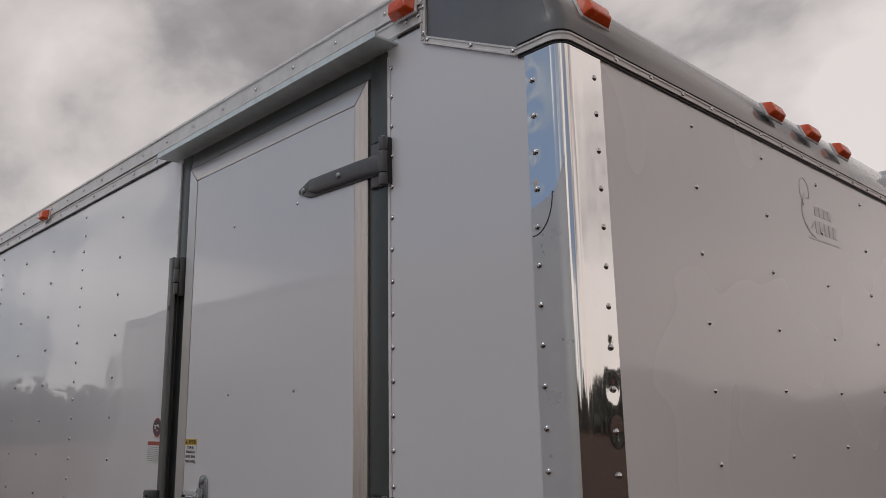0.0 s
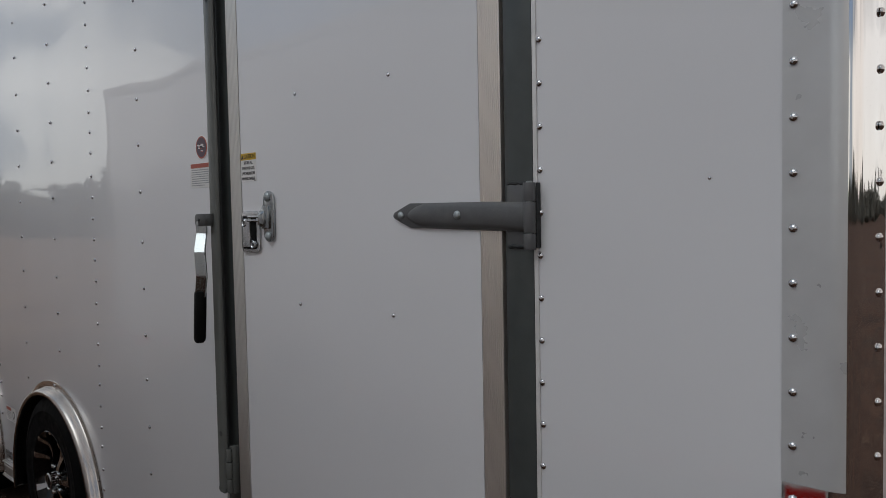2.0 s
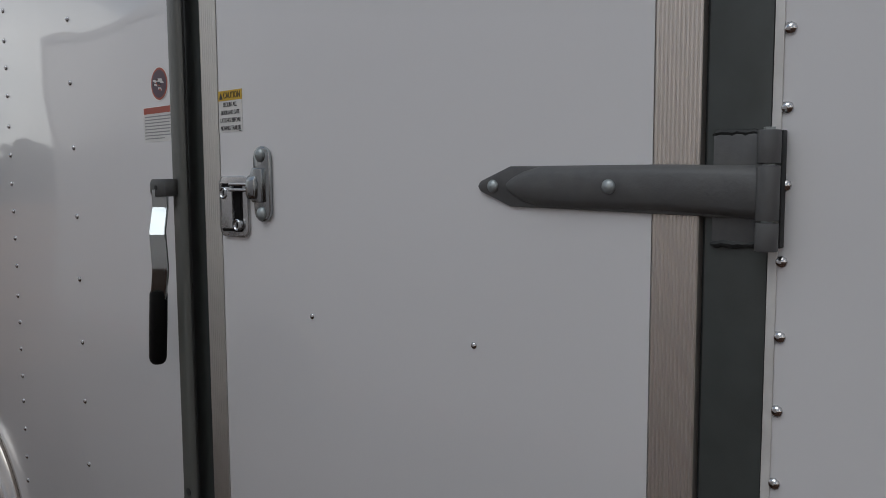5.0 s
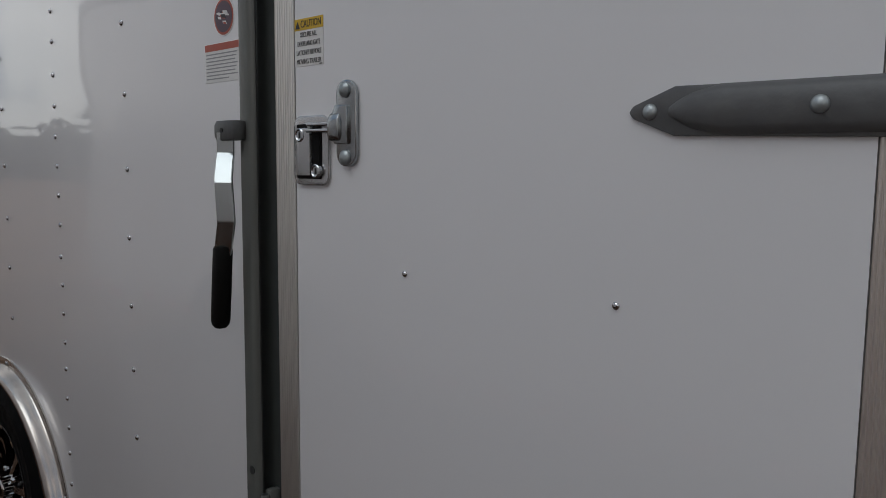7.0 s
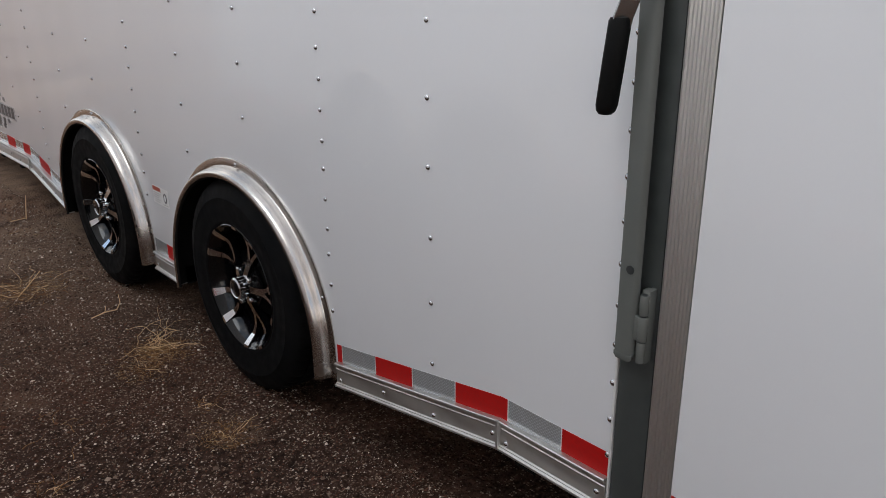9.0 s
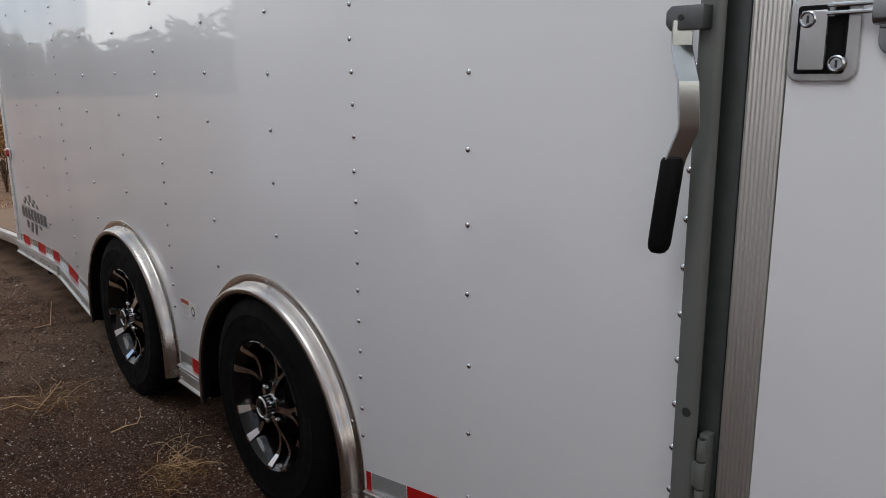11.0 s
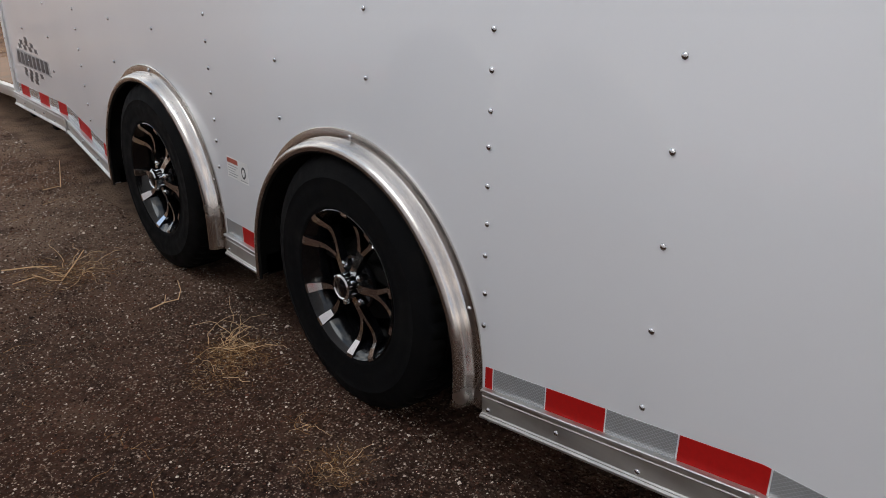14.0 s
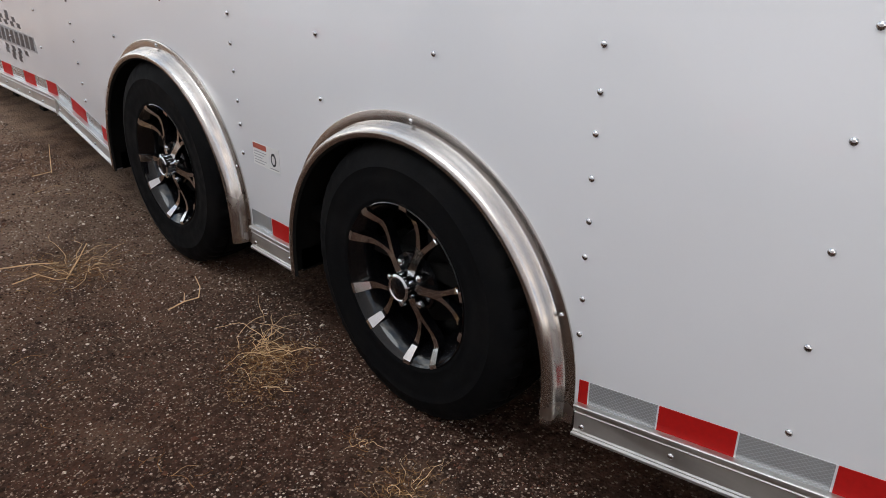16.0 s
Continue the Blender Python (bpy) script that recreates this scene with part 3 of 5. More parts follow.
for x in (0.45, WIDE - 0.45):
    part("chassis_beam", box(x - 0.03, x + 0.03, -0.02, REAR - 0.02, 0.16, 0.36, 0.003), UNDER, trailer)
post = part("rear_corner_post", prism([(-0.006, REAR - 0.05), (-0.006, REAR), (0.0, REAR + 0.004), (0.07, REAR + 0.004), (0.07, REAR - 0.05)], 0.285, 2.7, "z", 0.003), TRIM_WHITE, trailer)
part("rear_corner_post", prism([(WIDE - 0.07, REAR - 0.05), (WIDE - 0.07, REAR), (WIDE, REAR), (WIDE, REAR - 0.05)], 0.285, 2.7, "z", 0.003), TRIM_WHITE, trailer)
part("rear_header", box(0.07, WIDE - 0.07, REAR - 0.05, REAR, 2.5, 2.735, 0.003), TRIM_WHITE, trailer)
rivets(post, [(-0.006, REAR - 0.027, 0.5 + 0.161 * k) for k in range(13)], RIVET_SMALL)


# bottom rail, in lengths between the bends and the wheel openings
def bottom_rail(ya, yb):
    """A channel that follows the sill: two bright lips with a flat web between them."""
    za, zb = rail_top(ya + 1e-4), rail_top(yb - 1e-4)
    prof = [(-0.003, 0.002), (-0.014, 0.002), (-0.016, 0.0), (-0.016, -0.005), (-0.0085, -0.009),
            (-0.0085, -0.0165), (-0.0105, -0.0185), (-0.0085, -0.0205), (-0.0085, -0.0615), (-0.0125, -0.0635), (-0.0125, -0.0655), (-0.0175, -0.068), (-0.0175, -0.0735), (-0.012, -0.075), (0.03, -0.075), (0.03, 0.002)]
    b = bmesh.new()
    ends = [[b.verts.new((x, y, z + dz)) for x, dz in prof] for y, z in ((ya, za), (yb, zb))]
    b.faces.new(ends[0])
    b.faces.new(ends[1])
    for i in range(len(prof)):
        j = (i + 1) % len(prof)
        b.faces.new((ends[0][i], ends[0][j], ends[1][j], ends[1][i]))
    r = part("bottom_rail", b, ALU, trailer)
    n = max(2, round((yb - ya) / 0.155))
    for k in range(n):
        y = ya + 0.02 + (yb - ya - 0.04) * k / (n - 1)
        rivets(r, [(-0.0085, y, za + (zb - za) * (y - ya) / (yb - ya) - 0.040 - (0.012 if k % 2 else 0.0))])
    return r


for ya, yb in ((0.09, 0.58), (1.692, 1.982), (1.984, 2.632), (3.667, 3.9), (4.935, 5.519), (5.521, REAR - 0.002)):
    bottom_rail(ya, yb)
for y in (1.983, 5.52):
    part("rail_joint_cap", box(-0.0185, -0.008, y - 0.004, y + 0.004, 0.296, 0.374, 0.001), ALU, trailer)


# red and silver conspicuity tape above the rail
def tape(ya, yb, mat, x=0.0, step=None):
    h = 0.056
    f = step or rail_top
    pa, pb = f(ya + 1e-4) + 0.0005, f(yb - 1e-4) + 0.0005
    part("tape_strip", prism([(ya, pa), (yb, pb), (yb, pb + h), (ya, pa + h)], x - 0.0012, x), mat, trailer)


for ya, yb, red in ((1.692, 1.813, 1), (1.813, 1.965, 0), (1.965, 1.985, 1), (1.981, 2.137, 1), (2.137, 2.297, 0), (2.297, 2.452, 1), (2.452, 2.608, 0), (2.608, 2.634, 1)):
    tape(ya + 0.002, yb - 0.002, RED if red else SILVER, 0.0)
for ya, yb, red in ((3.672, 3.787, 1), (3.787, 3.9, 0)):
    tape(ya + 0.002, yb - 0.002, RED if red else SILVER, 0.0015)
for ya, yb, red in ((4.945, 5.06, 1), (5.06, 5.185, 0), (5.187, 5.215, 0), (5.215, 5.365, 1), (5.365, 5.52, 0), (5.52, 5.645, 1), (5.645, 5.8, 0), (5.8, 5.96, 1), (5.96, 6.14, 0), (6.14, 6.29, 1), (6.29, 6.365, 0)):
    tape(ya + 0.002, yb - 0.002, RED if red else SILVER, 0.003 if yb < 5.187 else 0.0045)

# ---------------------------------------------------------------- front wall, cap and corner
front_wall = part("front_wall", box(0.1, WIDE, FRONT, FRONT + 0.012, 0.33, 2.475), FRONT_WHITE, trailer)
cols = [0.521 + 0.393 * k for k in range(5)]
random.seed(9)
rivets(front_wall, [(x + random.uniform(-0.003, 0.003), FRONT, 2.394 - 0.163 * k + random.uniform(-0.004, 0.004)) for x in cols for k in range(13)], RIVET_FRONT)


def corner_profile(out=0.0, n=14):
    """Plan of the rounded corner: from the side flange round to the front flange."""
    r = 0.030 + out
    pts = [(-out, 0.070), (-out, 0.008)]
    for i in range(n + 1):
        a = math.pi * (1 + 0.5 * i / n)
        pts.append((0.030 + r * math.cos(a), 0.005 + r * math.sin(a)))
    pts += [(0.05, FRONT - out), (0.134, FRONT - out)]
    return pts


def shell(outer, inner, z0, z1, rows=1, wob=0.0):
    b = bmesh.new()
    loops = []
    for k in range(rows + 1):
        z = z0 + (z1 - z0) * k / rows
        o = [b.verts.new((x, y, z)) for x, y in outer]
        i = [b.verts.new((x, y, z)) for x, y in reversed(inner)]
        loops.append(o + i)
    n = len(loops[0])
    b.faces.new(loops[0])
    b.faces.new(loops[-1])
    for u, v in zip(loops, loops[1:]):
        for i in range(n):
            b.faces.new((u[i], u[(i + 1) % n], v[(i + 1) % n], v[i]))
    return b


def dented_corner(z0, z1, step=0.01):
    """The polished corner sheet: thin metal pulled in round each rivet."""
    r, rnd = 0.033, random.Random(17)
    prof = [(-0.003, 0.070 - 0.0055 * i, -1, 0) for i in range(12)]
    prof += [(0.030 - r * math.cos(a), 0.005 - r * math.sin(a), -math.cos(a), -math.sin(a)) for a in (0.5 * math.pi * i / 16 for i in range(17))]
    prof += [(0.036 + 0.0054 * i, FRONT - 0.003, 0, -1) for i in range(19)]
    pulls = [(0, 0.054, 2.386 - 0.0793 * k, 0.0019 * rnd.uniform(0.7, 1.2), rnd.uniform(-0.004, 0.004)) for k in range(4)]
    pulls += [(1, 0.107, 2.396 - 0.0815 * k, (0.0003 if k < 7 else 0.0017) * rnd.uniform(0.5, 1.3), rnd.uniform(-0.004, 0.004)) for k in range(25)]
    rows = int((z1 - z0) / step)
    b, loops = bmesh.new(), []
    for j in range(rows + 1):
        z = z0 + (z1 - z0) * j / rows
        near = [p for p in pulls if abs(p[2] - z) < 0.06]
        ring = []
        for x, y, nx, ny in prof:
            d = 0.0
            for face, at, pz, deep, skew in near:
                off = (y if face == 0 else x) - at - skew
                if (face == 0 and nx < -0.5) or (face == 1 and ny < -0.5):
                    d += deep * math.exp(-(off * off / 0.00028 + (z - pz) ** 2 / 0.00042))
            ring.append(b.verts.new((x - nx * d, y - ny * d, z)))
        ring += [b.verts.new((x - nx * 0.003, y - ny * 0.003, z)) for x, y, nx, ny in reversed(prof)]
        loops.append(ring)
    n = len(loops[0])
    b.faces.new(loops[0])
    b.faces.new(loops[-1])
    for u, v in zip(loops, loops[1:]):
        for i in range(n):
            b.faces.new((u[i], u[(i + 1) % n], v[(i + 1) % n], v[i]))
    return b


corner = part("corner_trim", dented_corner(0.31, 2.447), CHROME, trailer, "polished stainless corner trim")
part("corner_backing", shell(corner_profile(-0.002), corner_profile(-0.012), 0.31, 2.47), WHITE, trailer)


def film():
    """Dull sheet left on the side flange, its top edge torn in a curve."""
    pts, back = corner_profile(0.0042)[:9], corner_profile(0.0031)[:9]
    tops = (2.106, 2.132, 2.138, 2.145, 2.154, 2.165, 2.178, 2.194, 2.212)
    b = bmesh.new()
    rows = []
    for (x, y), (u, v), t in zip(pts, back, tops):
        rows.append([b.verts.new(p) for p in ((x, y, 1.062), (x, y, t), (u, v, t), (u, v, 1.062))])
    b.faces.new(rows[0])
    b.faces.new(rows[-1])
    for p, q in zip(rows, rows[1:]):
        for i in range(4):
            b.faces.new((p[i], p[(i + 1) % 4], q[(i + 1) % 4], q[i]))
    return b


part("protective_film", film(), FILM, corner, "dull grey film on the flange")
crease = None
for i in range(8):
    a, c = (radians(90 * q / 8) for q in (i, i + 1))
    crease = rod((-0.0046, 0.067 - 0.054 * math.sin(a), 2.135 - 0.085 * math.cos(a)), (-0.0046, 0.067 - 0.054 * math.sin(c), 2.135 - 0.085 * math.cos(c)), 0.0011, 6, bm=crease)
part("film_crease", crease, SEAL, corner)
rivets(corner, [(-0.002 if k < 4 else -0.004, 0.054, 2.386 - 0.0793 * k) for k in range(26)])
rivets(corner, [(0.107, FRONT - 0.0022, 2.396 - 0.0815 * k) for k in range(25)], RIVET_FRONT)


def nose(n=16):
    """Rounded grey cap over the front edge of the roof."""
    prof = []
    for i in range(n + 1):
        a = 0.5 * math.pi * i / n
        prof.append((0.385 - 0.413 * math.cos(a), 2.478 + 0.282 * math.sin(a)))
    poly = prof + [(0.385, 2.605), (0.085, 2.46)]
    b = bmesh.new()
    c = 0.034
    inset = ((0.0, c), (0.25, 0.017), (0.6, 0.005), (1.0, 0.0))
    loops = []
    sections = [(c * f, g) for f, g in inset] + [(WIDE - c * f, g) for f, g in reversed(inset)]
    for x, g in sections:
        ring = []
        for y, z in poly:
            lead = max(0.0, min(1.0, (0.1 - y) / 0.13))
            ring.append(b.verts.new((x, y + g * lead, z)))
        loops.append(ring)
    m = len(poly)
    b.faces.new(loops[0])
    b.faces.new(loops[-1])
    for u, v in zip(loops, loops[1:]):
        for i in range(m):
            b.faces.new((u[i], u[(i + 1) % m], v[(i + 1) % m], v[i]))
    return b


cap = part("nose_cap", nose(), CAP, trailer, "smooth grey rounded nose cap", smooth=28)


def strip(pts, out_dir, w=0.0, h=0.018, t=0.006, name="cap_trim"):
    """A grooved white moulding along a polyline, its face towards out_dir at each point."""
    b = bmesh.new()
    prof = ((0, 0), (0, t), (h * 0.22, t), (h * 0.3, t * 0.55), (h * 0.7, t * 0.55), (h * 0.78, t), (h, t), (h, 0))
    loops = []
    for i, (p, o) in enumerate(zip(pts, out_dir)):
        p, o = Vector(p), Vector(o).normalized()
        q = (Vector(pts[min(i + 1, len(pts) - 1)]) - Vector(pts[max(i - 1, 0)])).normalized()
        up = o.cross(q).normalized()
        if up.z < 0 or (abs(up.z) < 0.1 and up.y < 0):
            up = -up
        loops.append([b.verts.new(p + up * (a - h / 2) + o * d) for a, d in prof])
    n = len(prof)
    b.faces.new(loops[0])
    b.faces.new(loops[-1])
    for u, v in zip(loops, loops[1:]):
        for i in range(n):
            b.faces.new((u[i], u[(i + 1) % n], v[(i + 1) % n], v[i]))
    return part(name, b, TRIM_WHITE, trailer)


ZC = 2.463
bend = [(0.032 + 0.034 * math.cos(math.pi * (1 + 0.5 * i / 10)), 0.007 + 0.034 * math.sin(math.pi * (1 + 0.5 * i / 10))) for i in range(11)]
pts = [(-0.002, 0.088, ZC)] + [(x, y, ZC) for x, y in bend] + [(0.16, FRONT - 0.002, ZC), (WIDE, FRONT - 0.002, ZC)]
outs = [(-1, 0, 0)] + [(x - 0.032, y - 0.007, 0) for x, y in bend] + [(0, -1, 0), (0, -1, 0)]
front_trim = strip(pts, outs)
gasket = [(x * 1.0, y, 2.4505) for x, y, z in pts]
strip(gasket, outs, h=0.007, t=0.003, name="cap_gasket").data.materials[0] = SEAL
strip([(x, y, 2.4755) for x, y, z in pts], outs, h=0.006, t=0.004, name="cap_gasket").data.materials[0] = SEAL
rivets(front_trim, [(0.19 + 0.145 * k, FRONT - 0.005, ZC) for k in range(17)], RIVET_FRONT)
slope_trim = strip([(-0.002, 0.382, 2.603), (-0.002, 0.088, 2.462)], [(-1, 0, 0)] * 2)
rivets(slope_trim, [(-0.0055, y, 2.462 + (y - 0.088) * 0.48) for y in (0.1, 0.225, 0.37)])
end_trim = strip([(-0.002, 0.384, 2.604), (-0.002, 0.384, 2.765)], [(-1, 0, 0)] * 2)
rivets(end_trim, [(-0.0055, 0.384, z) for z in (2.62, 2.69, 2.75)])


# ---------------------------------------------------------------- clearance lamps
def lamp(place, way, up, base_mat, lens_mat, label, size=(0.1, 0.048, 0.03), name="marker_lamp", owner=None):
    """A wedge lens on a flat base plate; way: out of the surface."""
    w, h, d = size
    z, u = Vector(way).normalized(), Vector(up)
    x = u.cross(z).normalized()
    y = z.cross(x)
    m = Matrix((x, y, z)).transposed().to_4x4()
    m.translation = Vector(place)

    def wedge(a, b0, b1, lo, hi, k):
        b = bmesh.new()
        ring0 = [b.verts.new((sx * a, sy * b0, lo)) for sx, sy in ((-1, -1), (1, -1), (1, 1), (-1, 1))]
        ring1 = [b.verts.new((sx * a * k, sy * b1, hi)) for sx, sy in ((-1, -1), (1, -1), (1, 1), (-1, 1))]
        b.faces.new(ring0)
        b.faces.new(ring1)
        for i in range(4):
            j = (i + 1) % 4
            b.faces.new((ring0[i], ring0[j], ring1[j], ring1[i]))
        bmesh.ops.recalc_face_normals(b, faces=b.faces)
        bevel(b, 0.0055, 3)
        bmesh.ops.transform(b, matrix=m, verts=b.verts)
        return b

    body = part(name, wedge(w / 2 * 1.08, h / 2 * 1.12, h / 2 * 1.05, 0.0, 0.008, 0.98), base_mat, owner or trailer, label)
    part("lens", wedge(w / 2 * 1.02, h / 2 * 1.02, h / 2 * 0.66, 0.006, d, 0.74), lens_mat, body)
    return body


for x in (0.135, 1.02, 1.295, 1.56):
    a = math.acos((0.385 + 0.016) / 0.413)
    zz = 2.478 + 0.282 * math.sin(a) + 0.01
    lamp((x, -0.022 + (0.014 if x < 0.2 else 0.0), zz), (0, -0.93, 0.36), (0, 0.36, 0.93), EMBLEM, LENS, "orange clearance lamp")
for y in (0.44, 3.165):
    lamp((-0.012, y, 2.703), (-1, 0, 0.1), (0, 0, 1), TRIM_WHITE, LENS, "orange clearance lamp", (0.085, 0.05, 0.035))
lamp((0.0, REAR - 0.045, 0.925), (-1, 0, 0), (0, 0, 1), TRIM_WHITE, RED_LENS, "red side marker lamp", (0.085, 0.05, 0.022))

# ---------------------------------------------------------------- drip cap and the door
drip = prism([(0.0, 2.634), (-0.074, 2.632), (-0.074, 2.644), (-0.0765, 2.644), (-0.0765, 2.6265), (0.0, 2.6285)], 0.485, 1.742, "y")
part("drip_cap", drip, GALV, trailer, "painted sheet drip cap above the door")

part("door_post", box(-0.004, 0.05, 0.5265, 0.5945, 0.3, 2.6255, 0.002), POST, trailer, "grey steel door post")
part("door_post", prism([(-0.003, 1.613), (-0.003, 1.684), (0.05, 1.684), (0.05, 1.613)], 0.285, 2.6255, "z", 0.001), POST, trailer, "grey steel door post")
part("door_header", box(-0.003, 0.05, 0.5947, 1.6125, 2.571, 2.625, 0.002), POST, trailer, "grey steel door header")
for y0, y1 in ((0.5947, 0.5992), (1.6072, 1.6125)):
    part("door_seal", box(0.004, 0.05, y0, y1, 0.34, 2.571), SEAL, trailer)
part("door_seal", box(0.004, 0.05, 0.5995, 1.607, 2.566, 2.571), SEAL, trailer)

door = part("entry_door", box(-0.0075, 0.035, 0.6565, 1.550, 0.353, 2.513), DOOR_WHITE, trailer, "white entry door with ribbed aluminium edge")


def ribbed(y0, y1, n):
    """Outline of an upright edge moulding with fine rounded ribs on its face, in plan."""
    pts = [(0.036, y0), (-0.003, y0)]
    w = (y1 - y0) / n
    for i in range(n):
        a = y0 + w * i
        pts += [(-0.0022 - 0.0023 * math.sin(math.pi * k / 7), a + w * (0.06 + 0.88 * k / 7)) for k in range(8)]
    return pts + [(-0.003, y1), (0.036, y1)]


def mitred(plan, z0, z1, lean):
    """Extrudes a plan upright; the top end is cut at 45 degrees, rising towards lean (+1: growing y)."""
    b = bmesh.new()
    ys = [p[1] for p in plan]
    lo, hi = min(ys), max(ys)
    bottom = [b.verts.new((x, y, z0)) for x, y in plan]
    top = [b.verts.new((x, y, z1 - ((hi - y) if lean > 0 else (y - lo)))) for x, y in plan]
    b.faces.new(bottom)
    b.faces.new(top)
    n = len(plan)
    for i in range(n):
        j = (i + 1) % n
        b.faces.new((bottom[i], bottom[j], top[j], top[i]))
    return b


part("edge_moulding", mitred([(x - 0.005 if x < 0.03 else x, y) for x, y in ribbed(0.5995, 0.6548, 11)], 0.353, 2.566, -1), ALU_UP, door, "ribbed aluminium edge", smooth=32)
part("edge_moulding", mitred([(x - 0.0065 if x < 0.03 else x, y) for x, y in ribbed(1.5516, 1.607, 8)], 0.353, 2.566, 1), ALU_EDGE, door, "ribbed aluminium edge", smooth=32)
topm = [(0.036, 2.5147), (-0.008, 2.5147), (-0.0095, 2.517), (-0.0095, 2.562), (-0.008, 2.566), (0.036, 2.566)]
b = bmesh.new()
ends = [[b.verts.new((x, (0.6555 - (z - 2.5135) * 1.06 + 0.0008) if s else (1.5505 + (z - 2.5135) * 1.06 - 0.0008), z)) for x, z in topm] for s in (1, 0)]
b.faces.new(ends[0])
b.faces.new(ends[1])
for i in range(6):
    b.faces.new((ends[0][i], ends[0][(i + 1) % 6], ends[1][(i + 1) % 6], ends[1][i]))
part("edge_moulding", b, ALU_UP, door, "aluminium top edge")
rivets(door, [(-0.0075, y, z) for y in (0.922, 1.281) for z in (2.298, 1.771, 1.237)], RIVET_SMALL)
for ya, yb, red in ((1.53, 1.549, 1), (1.37, 1.53, 0), (1.21, 1.37, 1), (1.05, 1.21, 0), (0.89, 1.05, 1), (0.73, 0.89, 0), (0.658, 0.73, 1)):
    part("tape_strip", box(-0.009, -0.0077, ya + 0.001, yb - 0.001, 0.356, 0.412), RED if red else SILVER, door)
sill = [(0.05, 0.35), (-0.02, 0.35)]
for i in range(4):
    sill += [(-0.024, 0.346 - 0.012 * i), (-0.024, 0.34 - 0.012 * i), (-0.019, 0.338 - 0.012 * i)]
part("door_sill", prism(sill + [(-0.02, 0.296), (0.05, 0.296)], 0.5947, 1.6125, "y"), ALU, trailer, "ribbed aluminium door sill", smooth=20)


# strap hinges
def hinge(zc):
    strap = [(0.911, zc), (0.906, zc + 0.007), (0.856, zc + 0.0265), (0.535, zc + 0.0225), (0.535, zc - 0.0335), (0.856, zc - 0.0265), (0.906, zc - 0.007)]
    h = part("strap_hinge", prism(strap, -0.0135, -0.006, w=0.002), HINGE, trailer, "dark grey steel strap hinge")
    b = bmesh.new()
    prof = ((-0.026, 0.0), (-0.0235, 0.005), (-0.016, 0.0095), (0.0, 0.0115), (0.016, 0.0095), (0.0235, 0.005), (0.026, 0.0))
    loops = []
    for y, k, q in ((0.862, 0.16, 0.05), (0.852, 0.42, 0.45), (0.835, 0.72, 0.85), (0.805, 1.0, 1.0), (0.64, 1.0, 1.0), (0.545, 1.06, 1.0), (0.524, 1.08, 1.0)):
        loops.append([b.verts.new((-0.0133 - d * q, y, zc + a * k - max(0.0, 0.66 - y) * 0.04)) for a, d in prof])
    for u, v in zip(loops, loops[1:]):
        for i in range(len(prof) - 1):
            b.faces.new((u[i], u[i + 1], v[i + 1], v[i]))
    part("strap_ridge", b, HINGE, h, smooth=50)
    for y, o in ((0.884, 0.012), (0.703, 0.0235)):
        part("carriage_bolt", rod((-o + 0.003, y, zc), (-o - 0.002, y, zc), 0.0085, 16, w=0.0), ZINC, h)
        part("bolt_head", lathe(((0.0, 0.0088), (0.0015, 0.0088), (0.0038, 0.0072), (0.0055, 0.0042), (0.0062, 0.0)), (-o - 0.001, y, zc), 18), ZINC, h)
    part("hinge_leaf", box(-0.009, -0.004, 0.53, 0.585, zc - 0.06, zc + 0.056, 0.002), HINGE, h)
    for z, r in ((-0.061, 0.0045), (0.0575, 0.004)):
        bead = bmesh.new()
        rnd = random.Random(int(zc * 100) + int(z * 1000))
        rings = []
        for i in range(14):
            y, k, dz = 0.587 - 0.0045 * i, r * (0.3 if i in (0, 13) else rnd.uniform(0.65, 1.15)), rnd.uniform(-0.0016, 0.0016)
            rings.append([bead.verts.new((-0.006 + k * math.cos(a), y, zc + z + dz + k * math.sin(a))) for a in (math.pi * q / 4 for q in range(8))])
        bead.faces.new(rings[0])
        bead.faces.new(rings[-1])
        for u, v in zip(rings, rings[1:]):
            for i in range(8):
                bead.faces.new((u[i], u[(i + 1) % 8], v[(i + 1) % 8], v[i]))
        part("weld_bead", bead, SEAL, h)
    for z0, z1 in ((-0.066, -0.0365), (-0.0345, 0.022), (0.024, 0.058)):
        part("knuckle", rod((-0.02, 0.522, zc + z0), (-0.02, 0.522, zc + z1), 0.0115, 20, w=0.001), HINGE, h)
    part("hinge_pin", rod((-0.02, 0.522, zc - 0.064), (-0.02, 0.522, zc + 0.061), 0.006, 10), ZINC, h)
    part("spacer_plate", box(-0.013, -0.001, 0.5105, 0.513, zc - 0.063, zc + 0.058, 0.001), SEAL, h)
    return h


for z in (2.327, 1.46):
    hinge(z)

# ---------------------------------------------------------------- lock bar with its handle
def bar_plan():
    """Plan of the lock bar: a channel with rounded corners, open towards the post."""
    outer = [(-0.005, 1.675), (-0.034, 1.675)]
    outer += [(-0.034 - 0.008 * math.sin(radians(a)), 1.667 + 0.008 * math.cos(radians(a))) for a in (22, 45, 68, 90)]
    outer += [(-0.031 - 0.011 * math.cos(radians(a)), 1.646 - 0.011 * math.sin(radians(a))) for a in (0, 18, 36, 54, 72, 90)]
    inner = [(-0.0310, 1.639), (-0.0345, 1.640), (-0.0375, 1.646), (-0.0375, 1.666), (-0.034, 1.671), (-0.005, 1.671)]
    return outer + inner


